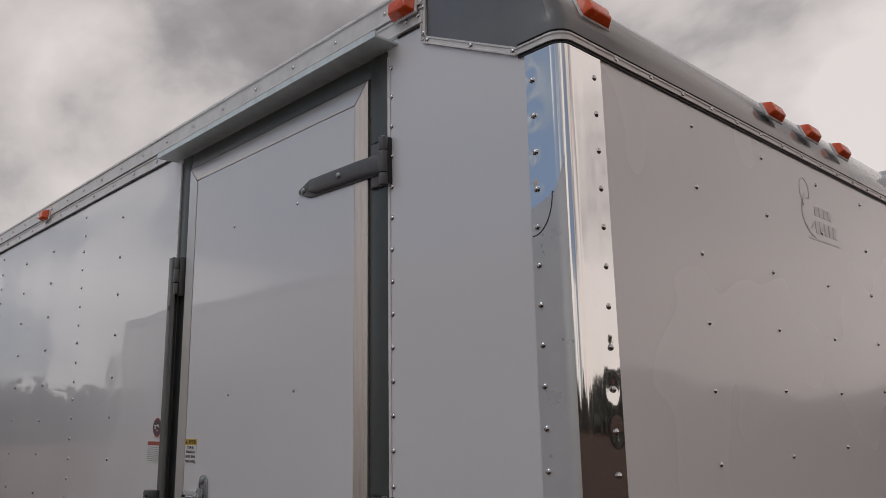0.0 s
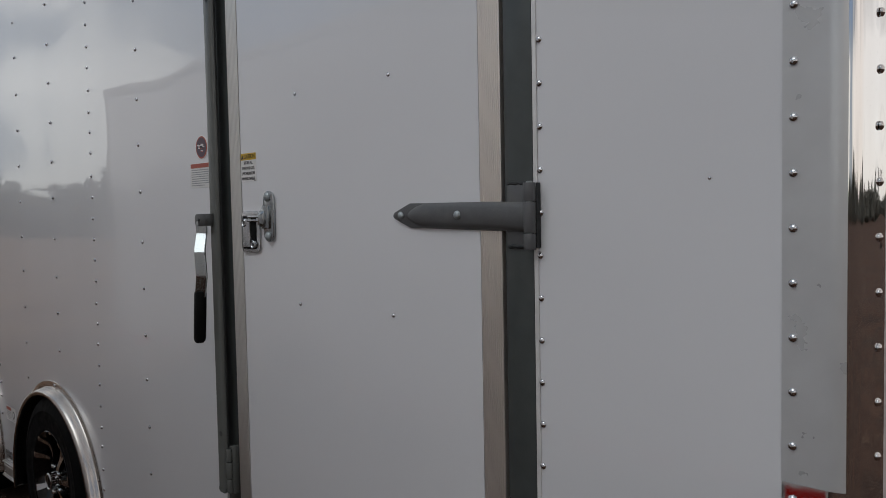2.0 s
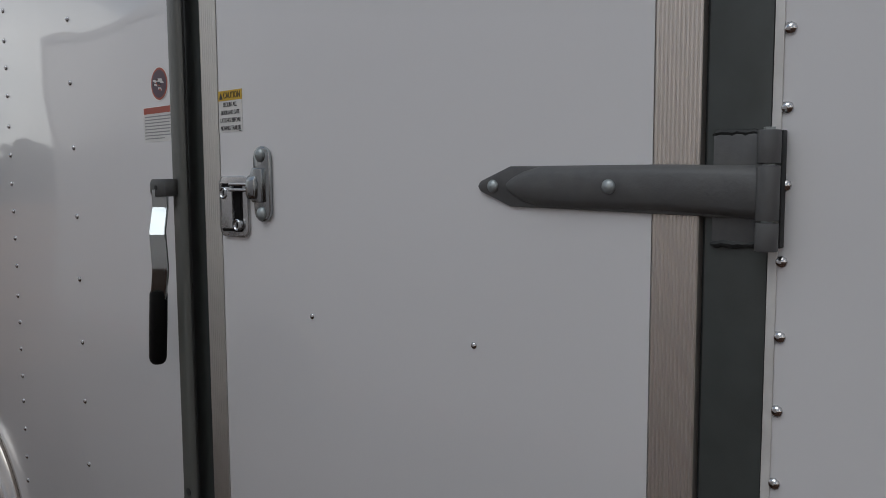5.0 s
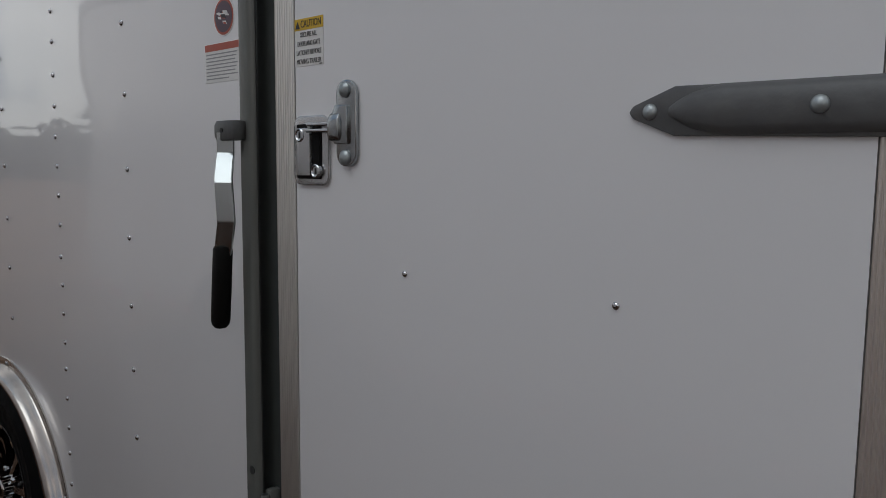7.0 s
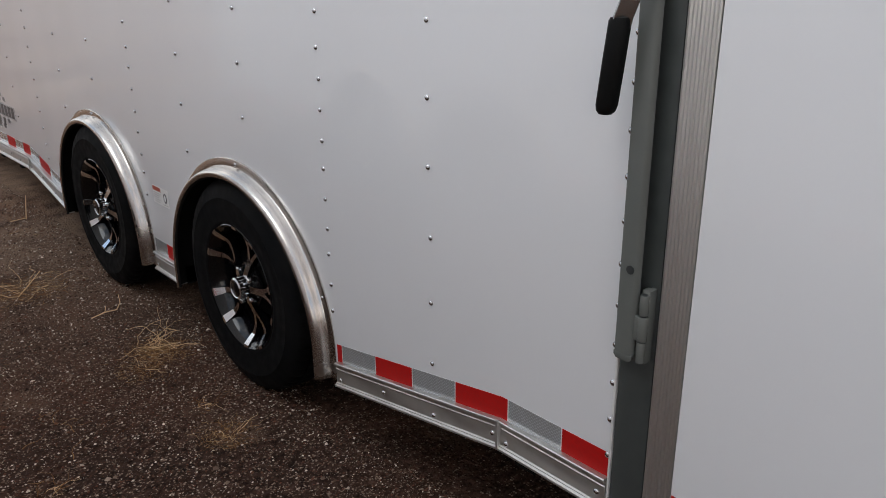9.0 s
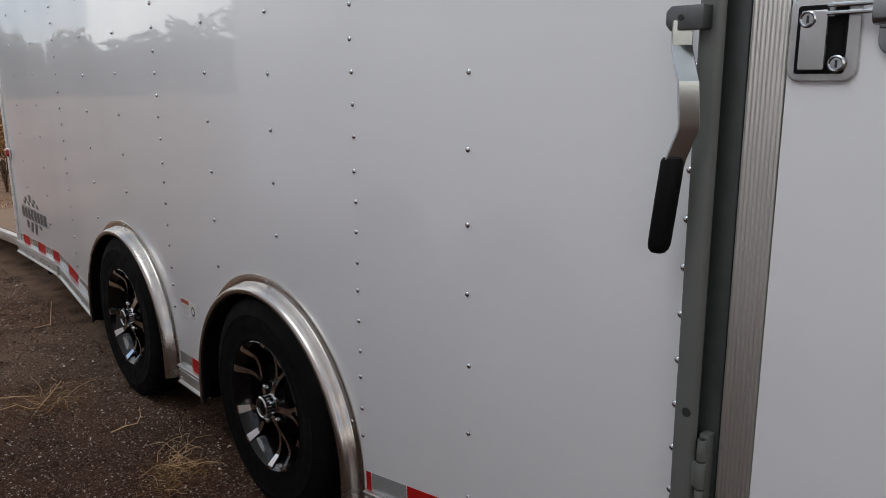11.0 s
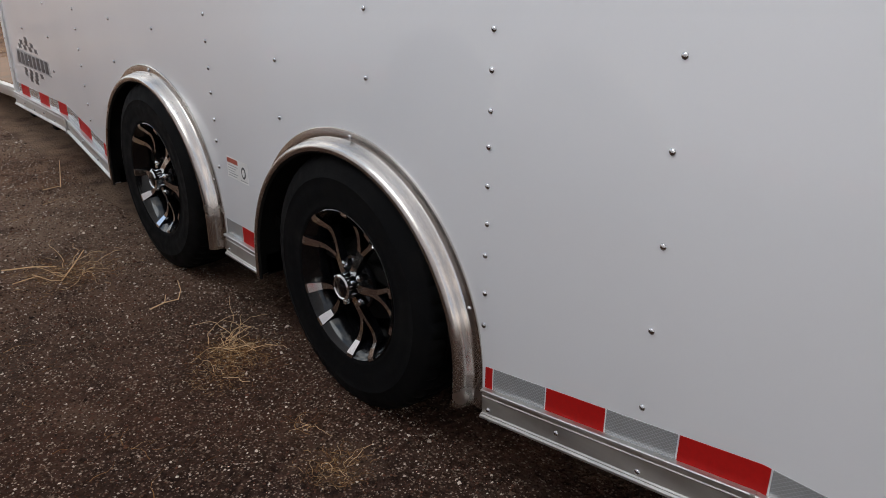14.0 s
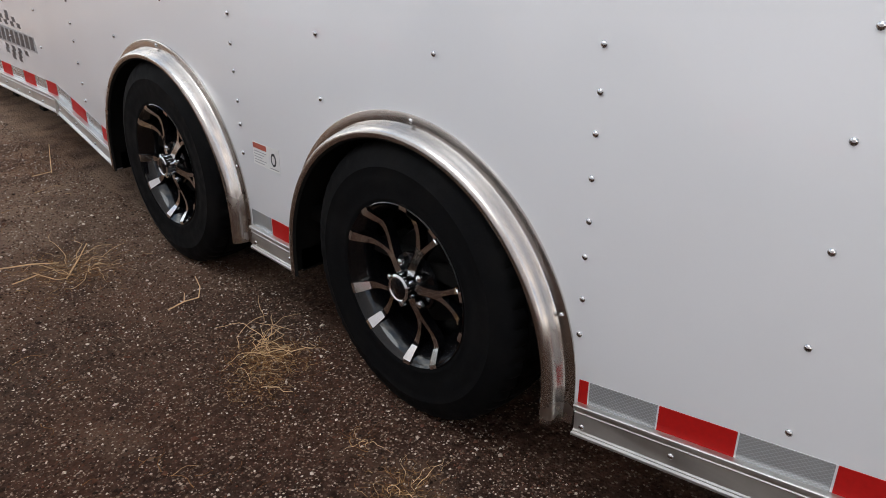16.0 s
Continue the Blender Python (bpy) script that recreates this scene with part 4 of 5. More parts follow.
bar = part("lock_bar", prism(bar_plan(), 0.676, 2.25, "z"), STEEL, trailer, "grey steel lock bar with hinged ends", smooth=30)
part("bar_end", prism([(1.636, 0.6758), (1.674, 0.6758), (1.6735, 0.668), (1.668, 0.662), (1.643, 0.661), (1.6365, 0.667)], -0.0415, -0.034, w=0.001), STEEL, bar)
for z in (0.836, 2.075):
    part("bar_hole", rod((-0.0428, 1.651, z), (-0.0405, 1.651, z), 0.008, 18), SEAL, bar)
for z0, z1, r in ((0.795, 0.758, 0.0080), (0.755, 0.709, 0.0094), (0.706, 0.667, 0.0080), (2.245, 2.21, 0.0080), (2.207, 2.16, 0.0094), (2.157, 2.12, 0.0080)):
    part("knuckle", rod((-0.034, 1.623, z1), (-0.034, 1.623, z0), r, 18, w=0.001), STEEL, bar)
    part("pin_end", rod((-0.034, 1.623, z0 - 0.001), (-0.034, 1.623, z0 + 0.0006), r * 0.6, 14), SEAL, bar)
for z0, z1 in ((0.709, 0.755), (2.16, 2.207)):
    part("hinge_lug", box(-0.0405, -0.032, 1.622, 1.637, z0, z1, 0.002), STEEL, bar)
for z0, z1 in ((0.66, 0.8), (2.115, 2.25)):
    part("hinge_leaf", box(-0.026, -0.0035, 1.618, 1.6345, z0, z1, 0.002), STEEL, bar)

bracket = part("handle_bracket", prism([(1.650, 1.473), (1.704, 1.473), (1.712, 1.465), (1.712, 1.446), (1.704, 1.437), (1.650, 1.439)], -0.069, -0.043, w=0.002), DULL_ZINC, bar, "dull zinc handle bracket")
part("bracket_bolt", rod((-0.0705, 1.686, 1.456), (-0.068, 1.686, 1.456), 0.0045, 12), SEAL, bar)


def handle():
    """A flat bar that cranks outwards towards its grip."""
    path = [(-0.060, 1.688, 1.452), (-0.060, 1.688, 1.417), (-0.063, 1.685, 1.411), (-0.082, 1.662, 1.372), (-0.084, 1.658, 1.365), (-0.0835, 1.653, 1.302), (-0.0825, 1.655, 1.293), (-0.0755, 1.677, 1.250), (-0.075, 1.681, 1.235)]
    b = bmesh.new()
    loops = []
    u, n = Vector((-0.68, 0.733, 0.0)), Vector((-0.733, -0.68, 0.0))
    for p in path:
        loops.append([b.verts.new(Vector(p) + u * (0.0153 * i) + n * (0.0045 * j)) for i, j in ((-1, 0.7), (-0.92, 1), (0.92, 1), (1, 0.7), (1, -1), (-1, -1))])
    b.faces.new(loops[0])
    b.faces.new(loops[-1])
    for u, v in zip(loops, loops[1:]):
        for i in range(6):
            b.faces.new((u[i], u[(i + 1) % 6], v[(i + 1) % 6], v[i]))
    bmesh.ops.recalc_face_normals(b, faces=b.faces)
    return b


part("handle", handle(), HANDLE, bar, "zinc plated flat handle", smooth=20)


def grip():
    b = bmesh.new()
    loops = []
    for t, k in ((0.0, 0.86), (0.03, 1.0), (0.5, 1.02), (0.9, 1.0), (0.96, 0.9), (1.0, 0.6)):
        c = Vector((-0.074, 1.682, 1.251)).lerp(Vector((-0.071, 1.702, 1.100)), t)
        loops.append([b.verts.new(c + Vector((0.0155 * k * math.copysign(abs(math.cos(a)) ** 0.7, math.cos(a)), 0.0165 * k * math.copysign(abs(math.sin(a)) ** 0.7, math.sin(a)), 0))) for a in (2 * math.pi * i / 20 for i in range(20))])
    b.faces.new(loops[0])
    b.faces.new(loops[-1])
    for u, v in zip(loops, loops[1:]):
        for i in range(20):
            b.faces.new((u[i], u[(i + 1) % 20], v[(i + 1) % 20], v[i]))
    return b


part("grip", grip(), GRIP, bar, "black vinyl grip")

# ---------------------------------------------------------------- door latch
XD = -0.0077
plate = part("door_latch", prism(rounded(1.455, 1.549, 1.363, 1.478, 0.018), XD - 0.007, XD, w=0.003), LATCH, trailer, "chromed flush latch with lock")
part("latch_recess", prism(rounded(1.470, 1.537, 1.374, 1.464, 0.004), XD - 0.0085, XD - 0.0065), GRIP, plate)
part("latch_paddle", prism(rounded(1.495, 1.5305, 1.379, 1.4575, 0.003), XD - 0.014, XD - 0.008, w=0.0015), LATCH, plate)
part("latch_slot", box(XD - 0.0095, XD - 0.008, 1.474, 1.49, 1.386, 1.45), GRIP, plate)
for y, z in ((1.521, 1.446), (1.478, 1.387)):
    part("lock_cylinder", lathe(((0.0, 0.0115), (0.006, 0.0115), (0.0075, 0.0095), (0.0055, 0.0075), (0.0055, 0.0)), (XD - 0.009, y, z), 20), BRIGHT, plate)
    part("key_slot", box(XD - 0.0156, XD - 0.0148, y - 0.0012, y + 0.0012, z - 0.005, z + 0.005), SEAL, plate)
keeper = part("hasp_keeper", prism(rounded(1.384, 1.432, 1.395, 1.53, 0.0225), XD - 0.009, XD, w=0.003), KEEPER, trailer, "zinc plated hasp keeper")
part("keeper_shoulder", prism([(1.398, 1.49), (1.425, 1.492), (1.432, 1.48), (1.434, 1.448), (1.428, 1.430), (1.398, 1.430)], XD - 0.0165, XD - 0.008, w=0.002), KEEPER, keeper)
part("keeper_hook", prism([(-0.018, 1.481), (-0.026, 1.477), (-0.031, 1.466), (-0.031, 1.444), (-0.027, 1.436), (-0.018, 1.434)], 1.412, 1.437, "y", 0.0025), KEEPER, keeper)
for z in (1.452, 1.462):
    part("hasp_pin", rod((-0.0265, 1.427, z), (-0.0265, 1.493, z), 0.0032, 10), BRIGHT, keeper)
part("hasp_end", box(-0.0285, -0.0225, 1.484, 1.491, 1.448, 1.466, 0.0015), ZINC, keeper)
for z in (1.514, 1.409):
    part("bolt_head", lathe(((0.0, 0.012), (0.003, 0.012), (0.005, 0.0095), (0.0075, 0.0055), (0.008, 0.0)), (XD - 0.009, 1.408, z), 18), ZINC, keeper)

# ---------------------------------------------------------------- labels
caution = part("caution_label", box(XD - 0.0006, XD, 1.473, 1.55, 1.560, 1.618), PAPER, trailer, "white caution label with yellow header")
part("label_header", box(XD - 0.0008, XD, 1.473, 1.55, 1.6185, 1.637), YELLOW, caution)
lettering("CAUTION", 0.0165, (XD, 1.505, 1.6275), caution, INK, "lettering", 0.054)
part("warning_sign", prism([(1.547, 1.6215), (1.535, 1.6215), (1.541, 1.633)], XD - 0.0014, XD - 0.0009), INK, caution)
for i, (line, w) in enumerate((("SECURE ALL", 0.045), ("DOOR AND GATE", 0.061), ("LATCHES BEFORE", 0.066), ("MOVING TRAILER", 0.066))):
    lettering(line, 0.0115, (XD, 1.511, 1.6105 - 0.0145 * i), caution, INK, "lettering", w)
part("print_bar", box(XD - 0.001, XD - 0.0007, 1.476, 1.483, 1.5605, 1.562), INK, caution)

oval = part("oval_sticker", prism(disc(1.785, 1.6725, 0.036, 0.0355), -0.0008, 0.0), PAPER, trailer, "round sticker with red and violet print")
part("sticker_ring", prism(disc(1.785, 1.6725, 0.034, 0.0335), -0.0012, -0.0009), LABEL_RED, oval)
part("sticker_field", prism(disc(1.785, 1.6725, 0.0295, 0.029), -0.0016, -0.0013), LABEL_VIOLET, oval)
random.seed(12)
for i in range(15):
    a, r = random.uniform(0, 6.28), random.uniform(0.0, 0.020)
    y, z, w, h = 1.785 + r * math.cos(a), 1.6725 + r * math.sin(a), random.uniform(0.004, 0.010), random.uniform(0.002, 0.0045)
    part("print_patch", prism([(y - w, z - h), (y + w * 0.8, z - h * 0.4), (y + w, z + h), (y - w * 0.6, z + h * 0.7)], -0.0019 - 0.00004 * i, -0.0017), (PAPER, LABEL_RED, PAPER, INK)[i % 4], oval)
data = part("data_label", box(-0.0008, 0.0, 1.735, 1.858, 1.553, 1.626), PAPER, trailer, "white data label with red header")
part("label_header", box(-0.0012, -0.0009, 1.735, 1.856, 1.612, 1.625), LABEL_RED, data)
for i in range(8):
    part("print_bar", box(-0.0012, -0.0009, 1.74 + (0.03 if i == 7 else 0.004 * (i % 3)), 1.852, 1.6045 - 0.0066 * i, 1.6068 - 0.0066 * i), GREY_INK, data)
tyre_label = part("tyre_label", box(0.0011, 0.0014, 3.712, 3.852, 0.478, 0.548), PAPER, trailer, "small white tyre label with red bar")
part("label_header", box(0.0006, 0.001, 3.778, 3.85, 0.529, 0.545), LABEL_RED, tyre_label)
for i in range(5):
    part("print_bar", box(0.0007, 0.001, 3.78 + 0.012 * (i % 3), 3.846, 0.519 - 0.0085 * i, 0.5212 - 0.0085 * i), GREY_INK, tyre_label)
ring = disc(3.742, 0.512, 0.014, 0.02, 24)
part("print_patch", prism(ring, 0.0006, 0.001), INK, tyre_label)
part("print_patch", prism(disc(3.742, 0.512, 0.0085, 0.013, 16), 0.0002, 0.0005), PAPER, tyre_label)
part("print_bar", box(0.0007, 0.001, 3.718, 3.765, 0.483, 0.4855), GREY_INK, tyre_label)

# charcoal decal with chequers, lettering as a plain band
XR = 0.0044
decal = part("chequer_decal", prism([(5.68, 0.545), (6.27, 0.545), (6.24, 0.625), (5.7, 0.615)], XR - 0.0008, XR), GREY_INK, trailer, "charcoal chequered decal near the rear")
for i in range(8):
    y = 5.71 + 0.068 * i
    part("decal_bar", prism([(y, 0.552), (y + 0.05, 0.552), (y + 0.046, 0.612), (y + 0.004, 0.612)], XR - 0.0014, XR - 0.0009), DECAL, decal)
for row, (z, n, y0) in enumerate(((0.69, 1, 6.0), (0.668, 3, 5.93), (0.645, 4, 5.85), (0.525, 4, 5.84), (0.503, 3, 5.92), (0.482, 2, 5.95))):
    for i in range(n):
        y = y0 + 0.092 * i - (0.02 if row % 2 else 0)
        part("chequer", prism([(y, z - 0.011), (y + 0.045, z - 0.011), (y + 0.055, z + 0.011), (y + 0.01, z + 0.011)], XR - 0.0008, XR), DECAL, decal)

# faint grey emblem on the front wall: loops and bars
emblem = part("front_emblem", box(1.2, 1.45, FRONT - 0.0012, FRONT - 0.0002, 2.2045, 2.2105), EMBLEM, trailer, "faint grey looped emblem")


def loop_band(cx, cz, rx, rz, a0, a1, w=0.005):
    b = bmesh.new()
    ring = []
    for i in range(25):
        a = radians(a0 + (a1 - a0) * i / 24)
        ring.append([b.verts.new((cx + (rx + s * w / 2) * math.cos(a), y, cz + (rz + s * w / 2) * math.sin(a))) for s, y in ((-1, FRONT - 0.0012), (1, FRONT - 0.0012), (1, FRONT - 0.0003), (-1, FRONT - 0.0003))])
    for u, v in zip(ring, ring[1:]):
        for i in range(4):
            b.faces.new((u[i], u[(i + 1) % 4], v[(i + 1) % 4], v[i]))
    return b


part("emblem_loop", loop_band(1.205, 2.35, 0.035, 0.045, -20, 250), EMBLEM, emblem)
part("emblem_loop", loop_band(1.215, 2.285, 0.045, 0.05, 70, 330), EMBLEM, emblem)
part("emblem_loop", loop_band(1.26, 2.29, 0.085, 0.075, 130, 270), EMBLEM, emblem)
for i in range(4):
    part("emblem_bar", box(1.27 + 0.036 * i, 1.297 + 0.036 * i, FRONT - 0.0012, FRONT - 0.0003, 2.285, 2.315), EMBLEM, emblem)
for i in range(5):
    part("emblem_bar", box(1.265 + 0.036 * i, 1.29 + 0.036 * i, FRONT - 0.0012, FRONT - 0.0003, 2.228, 2.268), EMBLEM, emblem)


# ---------------------------------------------------------------- fenders and wheels
def fender(hub, owner):
    prof = ((0.0, 0.002), (0.0, -0.003), (-0.003, -0.0045), (-0.024, -0.0045), (-0.027, -0.010), (-0.029, -0.026), (-0.033, -0.042), (-0.040, -0.052), (-0.048, -0.0545),
            (-0.056, -0.051), (-0.062, -0.043), (-0.061, -0.041), (-0.055, -0.047), (-0.048, -0.050), (-0.041, -0.047), (-0.035, -0.038), (-0.031, -0.02), (-0.029, 0.002))
    b = bmesh.new()
    path = []
    for z in (0.196, 0.203, 0.218, 0.235, 0.25):
        path.append((hub - ARCH_A, z, -1.0, 0.0))
    n = 44
    for i in range(n + 1):
        t = math.pi * i / n
        nx, nz = -math.cos(t) / ARCH_A, math.sin(t) / ARCH_B
        k = math.hypot(nx, nz)
        path.append((hub - ARCH_A * math.cos(t), ARCH_Z + ARCH_B * math.sin(t), nx / k, nz / k))
    for z in (0.245, 0.23, 0.214, 0.204):
        path.append((hub + ARCH_A, z, 1.0, 0.0))
    loops = [[b.verts.new((x * 0.88, y + ny * r, z + nz * r)) for r, x in prof] for y, z, ny, nz in path]
    m = len(prof)
    b.faces.new(loops[0])
    b.faces.new(loops[-1])
    for u, v in zip(loops, loops[1:]):
        for i in range(m):
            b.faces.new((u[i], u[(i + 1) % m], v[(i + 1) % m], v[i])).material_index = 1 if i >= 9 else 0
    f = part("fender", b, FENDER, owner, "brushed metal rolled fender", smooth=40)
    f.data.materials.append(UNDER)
    for deg in (21, 88, 152):
        t = radians(deg)
        rivets(f, [(-0.0045, hub - (ARCH_A - 0.013) * math.cos(t), ARCH_Z + (ARCH_B - 0.013) * math.sin(t))])
    # dark liner behind the opening
    inner = arch(hub, ARCH_A - 0.036, ARCH_B - 0.036, 44, 0.2)
    b = bmesh.new()
    near, far = [b.verts.new((-0.003, y, z)) for y, z in inner], [b.verts.new((0.36, y, z)) for y, z in inner]
    near2, far2 = [b.verts.new((-0.003, y, z + 0.006)) for y, z in inner], [b.verts.new((0.36, y, z + 0.006)) for y, z in inner]
    for i in range(len(inner) - 1):
        b.faces.new((near[i], near[i + 1], far[i + 1], far[i]))
        b.faces.new((near2[i], near2[i + 1], far2[i + 1], far2[i]))
    b.faces.new(far + [])
    part("wheel_well", b, UNDER, owner)
    return f


def tyre_profile():
    c = 0.07
    o = lambda x: -(c + x)
    right = [(-0.085, 0.198), (-0.094, 0.207), (-0.1005, 0.222), (-0.1015, 0.226), (-0.1005, 0.229), (-0.1055, 0.252), (-0.1085, 0.278), (-0.1070, 0.300), (-0.1080, 0.302), (-0.1065, 0.305),
             (-0.101, 0.326), (-0.093, 0.3455), (-0.085, 0.3555), (-0.072, 0.3620), (-0.054, 0.3652), (-0.052, 0.358), (-0.045, 0.358), (-0.043, 0.3662), (-0.004, TYRE_R)]
    left = [(-x, r) for x, r in reversed(right)]
    return [(o(x), r) for x, r in right + left]


def tyre_mesh(c):
    """Turned carcass, flattened a little where it bears, with tread lugs at the shoulder."""
    sides = 192
    prof = tyre_profile()
    b = lathe(prof, c, sides)
    for k, v in enumerate(b.verts):
        spoke, r = k // len(prof), prof[k % len(prof)][1]
        if 0.340 < r < TYRE_R and spoke % 4 == (0 if v.co.x < c.x - 0.02 else 2):
            v.co = c + (v.co - c) * (1 - (0.004 if r < 0.35 else 0.006) / r)
        v.co.z = max(v.co.z, GROUND_Z + 0.004)
    return b


def wheel(hub, turn, owner):
    c = Vector((0.0, hub, HUB_Z))
    root = part("wheel", lathe(((-0.06, 0.0), (-0.06, 0.12), (-0.13, 0.14), (-0.16, 0.14), (-0.16, 0.0)), c, 32), UNDER, owner, "wheel with black and machined alloy rim")
    part("tyre", tyre_mesh(c), TYRE, root, "black trailer tyre")
    rim = part("rim", lathe(((0.018, 0.2005), (0.028, 0.2095), (0.031, 0.2125), (0.029, 0.215), (0.02, 0.2155), (0.016, 0.21)), c, 72, lathe(((0.026, 0.207), (0.019, 0.198), (0.004, 0.190), (-0.01, 0.184), (-0.05, 0.172), (-0.12, 0.172), (-0.13, 0.05)), c, 72)), RIM_BLACK, root, "gloss black rim barrel")

    def at(r, deg, o):
        a = radians(deg)
        return Vector((-o, hub - r * math.cos(a), HUB_Z + r * math.sin(a)))

    def slab(steps, depth=0.02, side=None):
        """steps: (radius, angle, half width, out) along a spoke."""
        bm = bmesh.new()
        loops = []
        for r, g, hw, o in steps:
            d = math.degrees(hw / r)
            loops.append([bm.verts.new(p) for p in (at(r, g - d, o), at(r, g + d, o), at(r, g + d * 0.8, o - depth), at(r, g - d * 0.8, o - depth))])
        bm.faces.new(loops[0])
        bm.faces.new(loops[-1])
        for u, v in zip(loops, loops[1:]):
            for i in range(4):
                bm.faces.new((u[i], u[(i + 1) % 4], v[(i + 1) % 4], v[i]))
        bmesh.ops.recalc_face_normals(bm, faces=bm.faces)
        return bm

    def fork(g, wide, out, depth):
        """A spoke that leaves the hub as one broad stem and forks into two bent legs."""
        bm = slab(((0.036, g, 0.0135 * wide, 0.010 + out), (0.060, g, 0.0110 * wide, 0.006 + out), (0.084, g, 0.0115 * wide, -0.001 + out), (0.104, g, 0.0150 * wide, -0.006 + out)), depth)
        for s in (-1, 1):
            bm = join(bm, slab(((0.101, g + s * 4.1, 0.0074 * wide, -0.0055 + out), (0.118, g + s * 7.2, 0.0066 * wide, -0.008 + out), (0.138, g + s * 10.4, 0.0064 * wide, -0.0095 + out),
                                (0.158, g + s * 12.8, 0.0080 * wide, -0.007 + out), (0.173, g + s * 13.8, 0.0100 * wide, -0.001 + out)), depth))
        return bm

    for k in range(5):
        g = 72 * k + turn
        part("spoke", fork(g, 1.18, -0.0014, 0.024), RIM_BLACK, root)
        part("machined_face", fork(g, 1.0, 0.0, 0.0016), RIM_FACE, root)
        for s in (-1, 1):
            part("spoke_tip", slab(((0.1735, g + s * 13.8, 0.0102, 0.001), (0.190, g + s * 14.2, 0.0125, 0.017), (0.205, g + s * 14.5, 0.0140, 0.0305)), 0.005), RIM_TIP, root)
            part("tip_cap", slab(((0.2055, g + s * 14.5, 0.0132, 0.0312), (0.2155, g + s * 14.6, 0.0128, 0.0312)), 0.004), RIM_TIP, root)
        n = at(0.060, g + 36, 0.0)
        nut = part("lug_nut", rod(n + Vector((0.02, 0, 0)), n + Vector((-0.014, 0, 0)), 0.0115, 6, 0.0098, w=0.0012), CHROME, root)
        part("nut_cap", lathe(((0.0, 0.0098), (0.004, 0.0088), (0.007, 0.005), (0.008, 0.0)), n + Vector((-0.0138, 0, 0)), 14), CHROME, nut)
    part("hub_disc", lathe(((-0.02, 0.078), (-0.012, 0.076), (-0.006, 0.06), (-0.004, 0.0)), c, 40), RIM_BLACK, root)
    part("hub_cap", lathe(((-0.005, 0.0385), (0.030, 0.038), (0.040, 0.0365), (0.0435, 0.0320), (0.041, 0.0295), (0.0405, 0.0)), c, 36), CHROME, root, "bright hub cap with dark face")
    part("cap_face", lathe(((0.0408, 0.028), (0.042, 0.0265), (0.0445, 0.0)), c, 36), RIM_BLACK, root)
    return root


for h, turn in zip(HUBS, (0, -15)):
    fender(h, trailer)
    wheel(h, turn, trailer)
    part("axle", rod((0.16, h, HUB_Z), (WIDE - 0.16, h, HUB_Z), 0.035, 14), UNDER, trailer)
    part("wheel", lathe([(-o, r) for o, r in ((WIDE - 0.17, 0.2), (WIDE - 0.17, 0.345), (WIDE - 0.1, 0.362), (WIDE - 0.02, 0.345), (WIDE, 0.21), (WIDE - 0.02, 0.0))], Vector((0, h, HUB_Z + 0.006)), 40), TYRE, trailer)

# lowered rear ramp
ramp = part("ramp_door", prism([(REAR + 0.01, 0.376), (REAR + 0.01, 0.32), (8.60, 0.19), (8.66, 0.218), (8.62, 0.245)], 0.06, WIDE - 0.06, "x"), PLY, trailer, "lowered plywood ramp door")
part("ramp_edge", prism([(REAR + 0.006, 0.372), (REAR + 0.006, 0.31), (8.60, 0.184), (8.64, 0.241)], 0.02, 0.06, "x", 0.003), ALU, ramp, "aluminium ramp edge")
part("ramp_edge", prism([(REAR + 0.006, 0.372), (REAR + 0.006, 0.31), (8.60, 0.184), (8.64, 0.241)], WIDE - 0.06, WIDE - 0.02, "x", 0.003), ALU, ramp, "aluminium ramp edge")


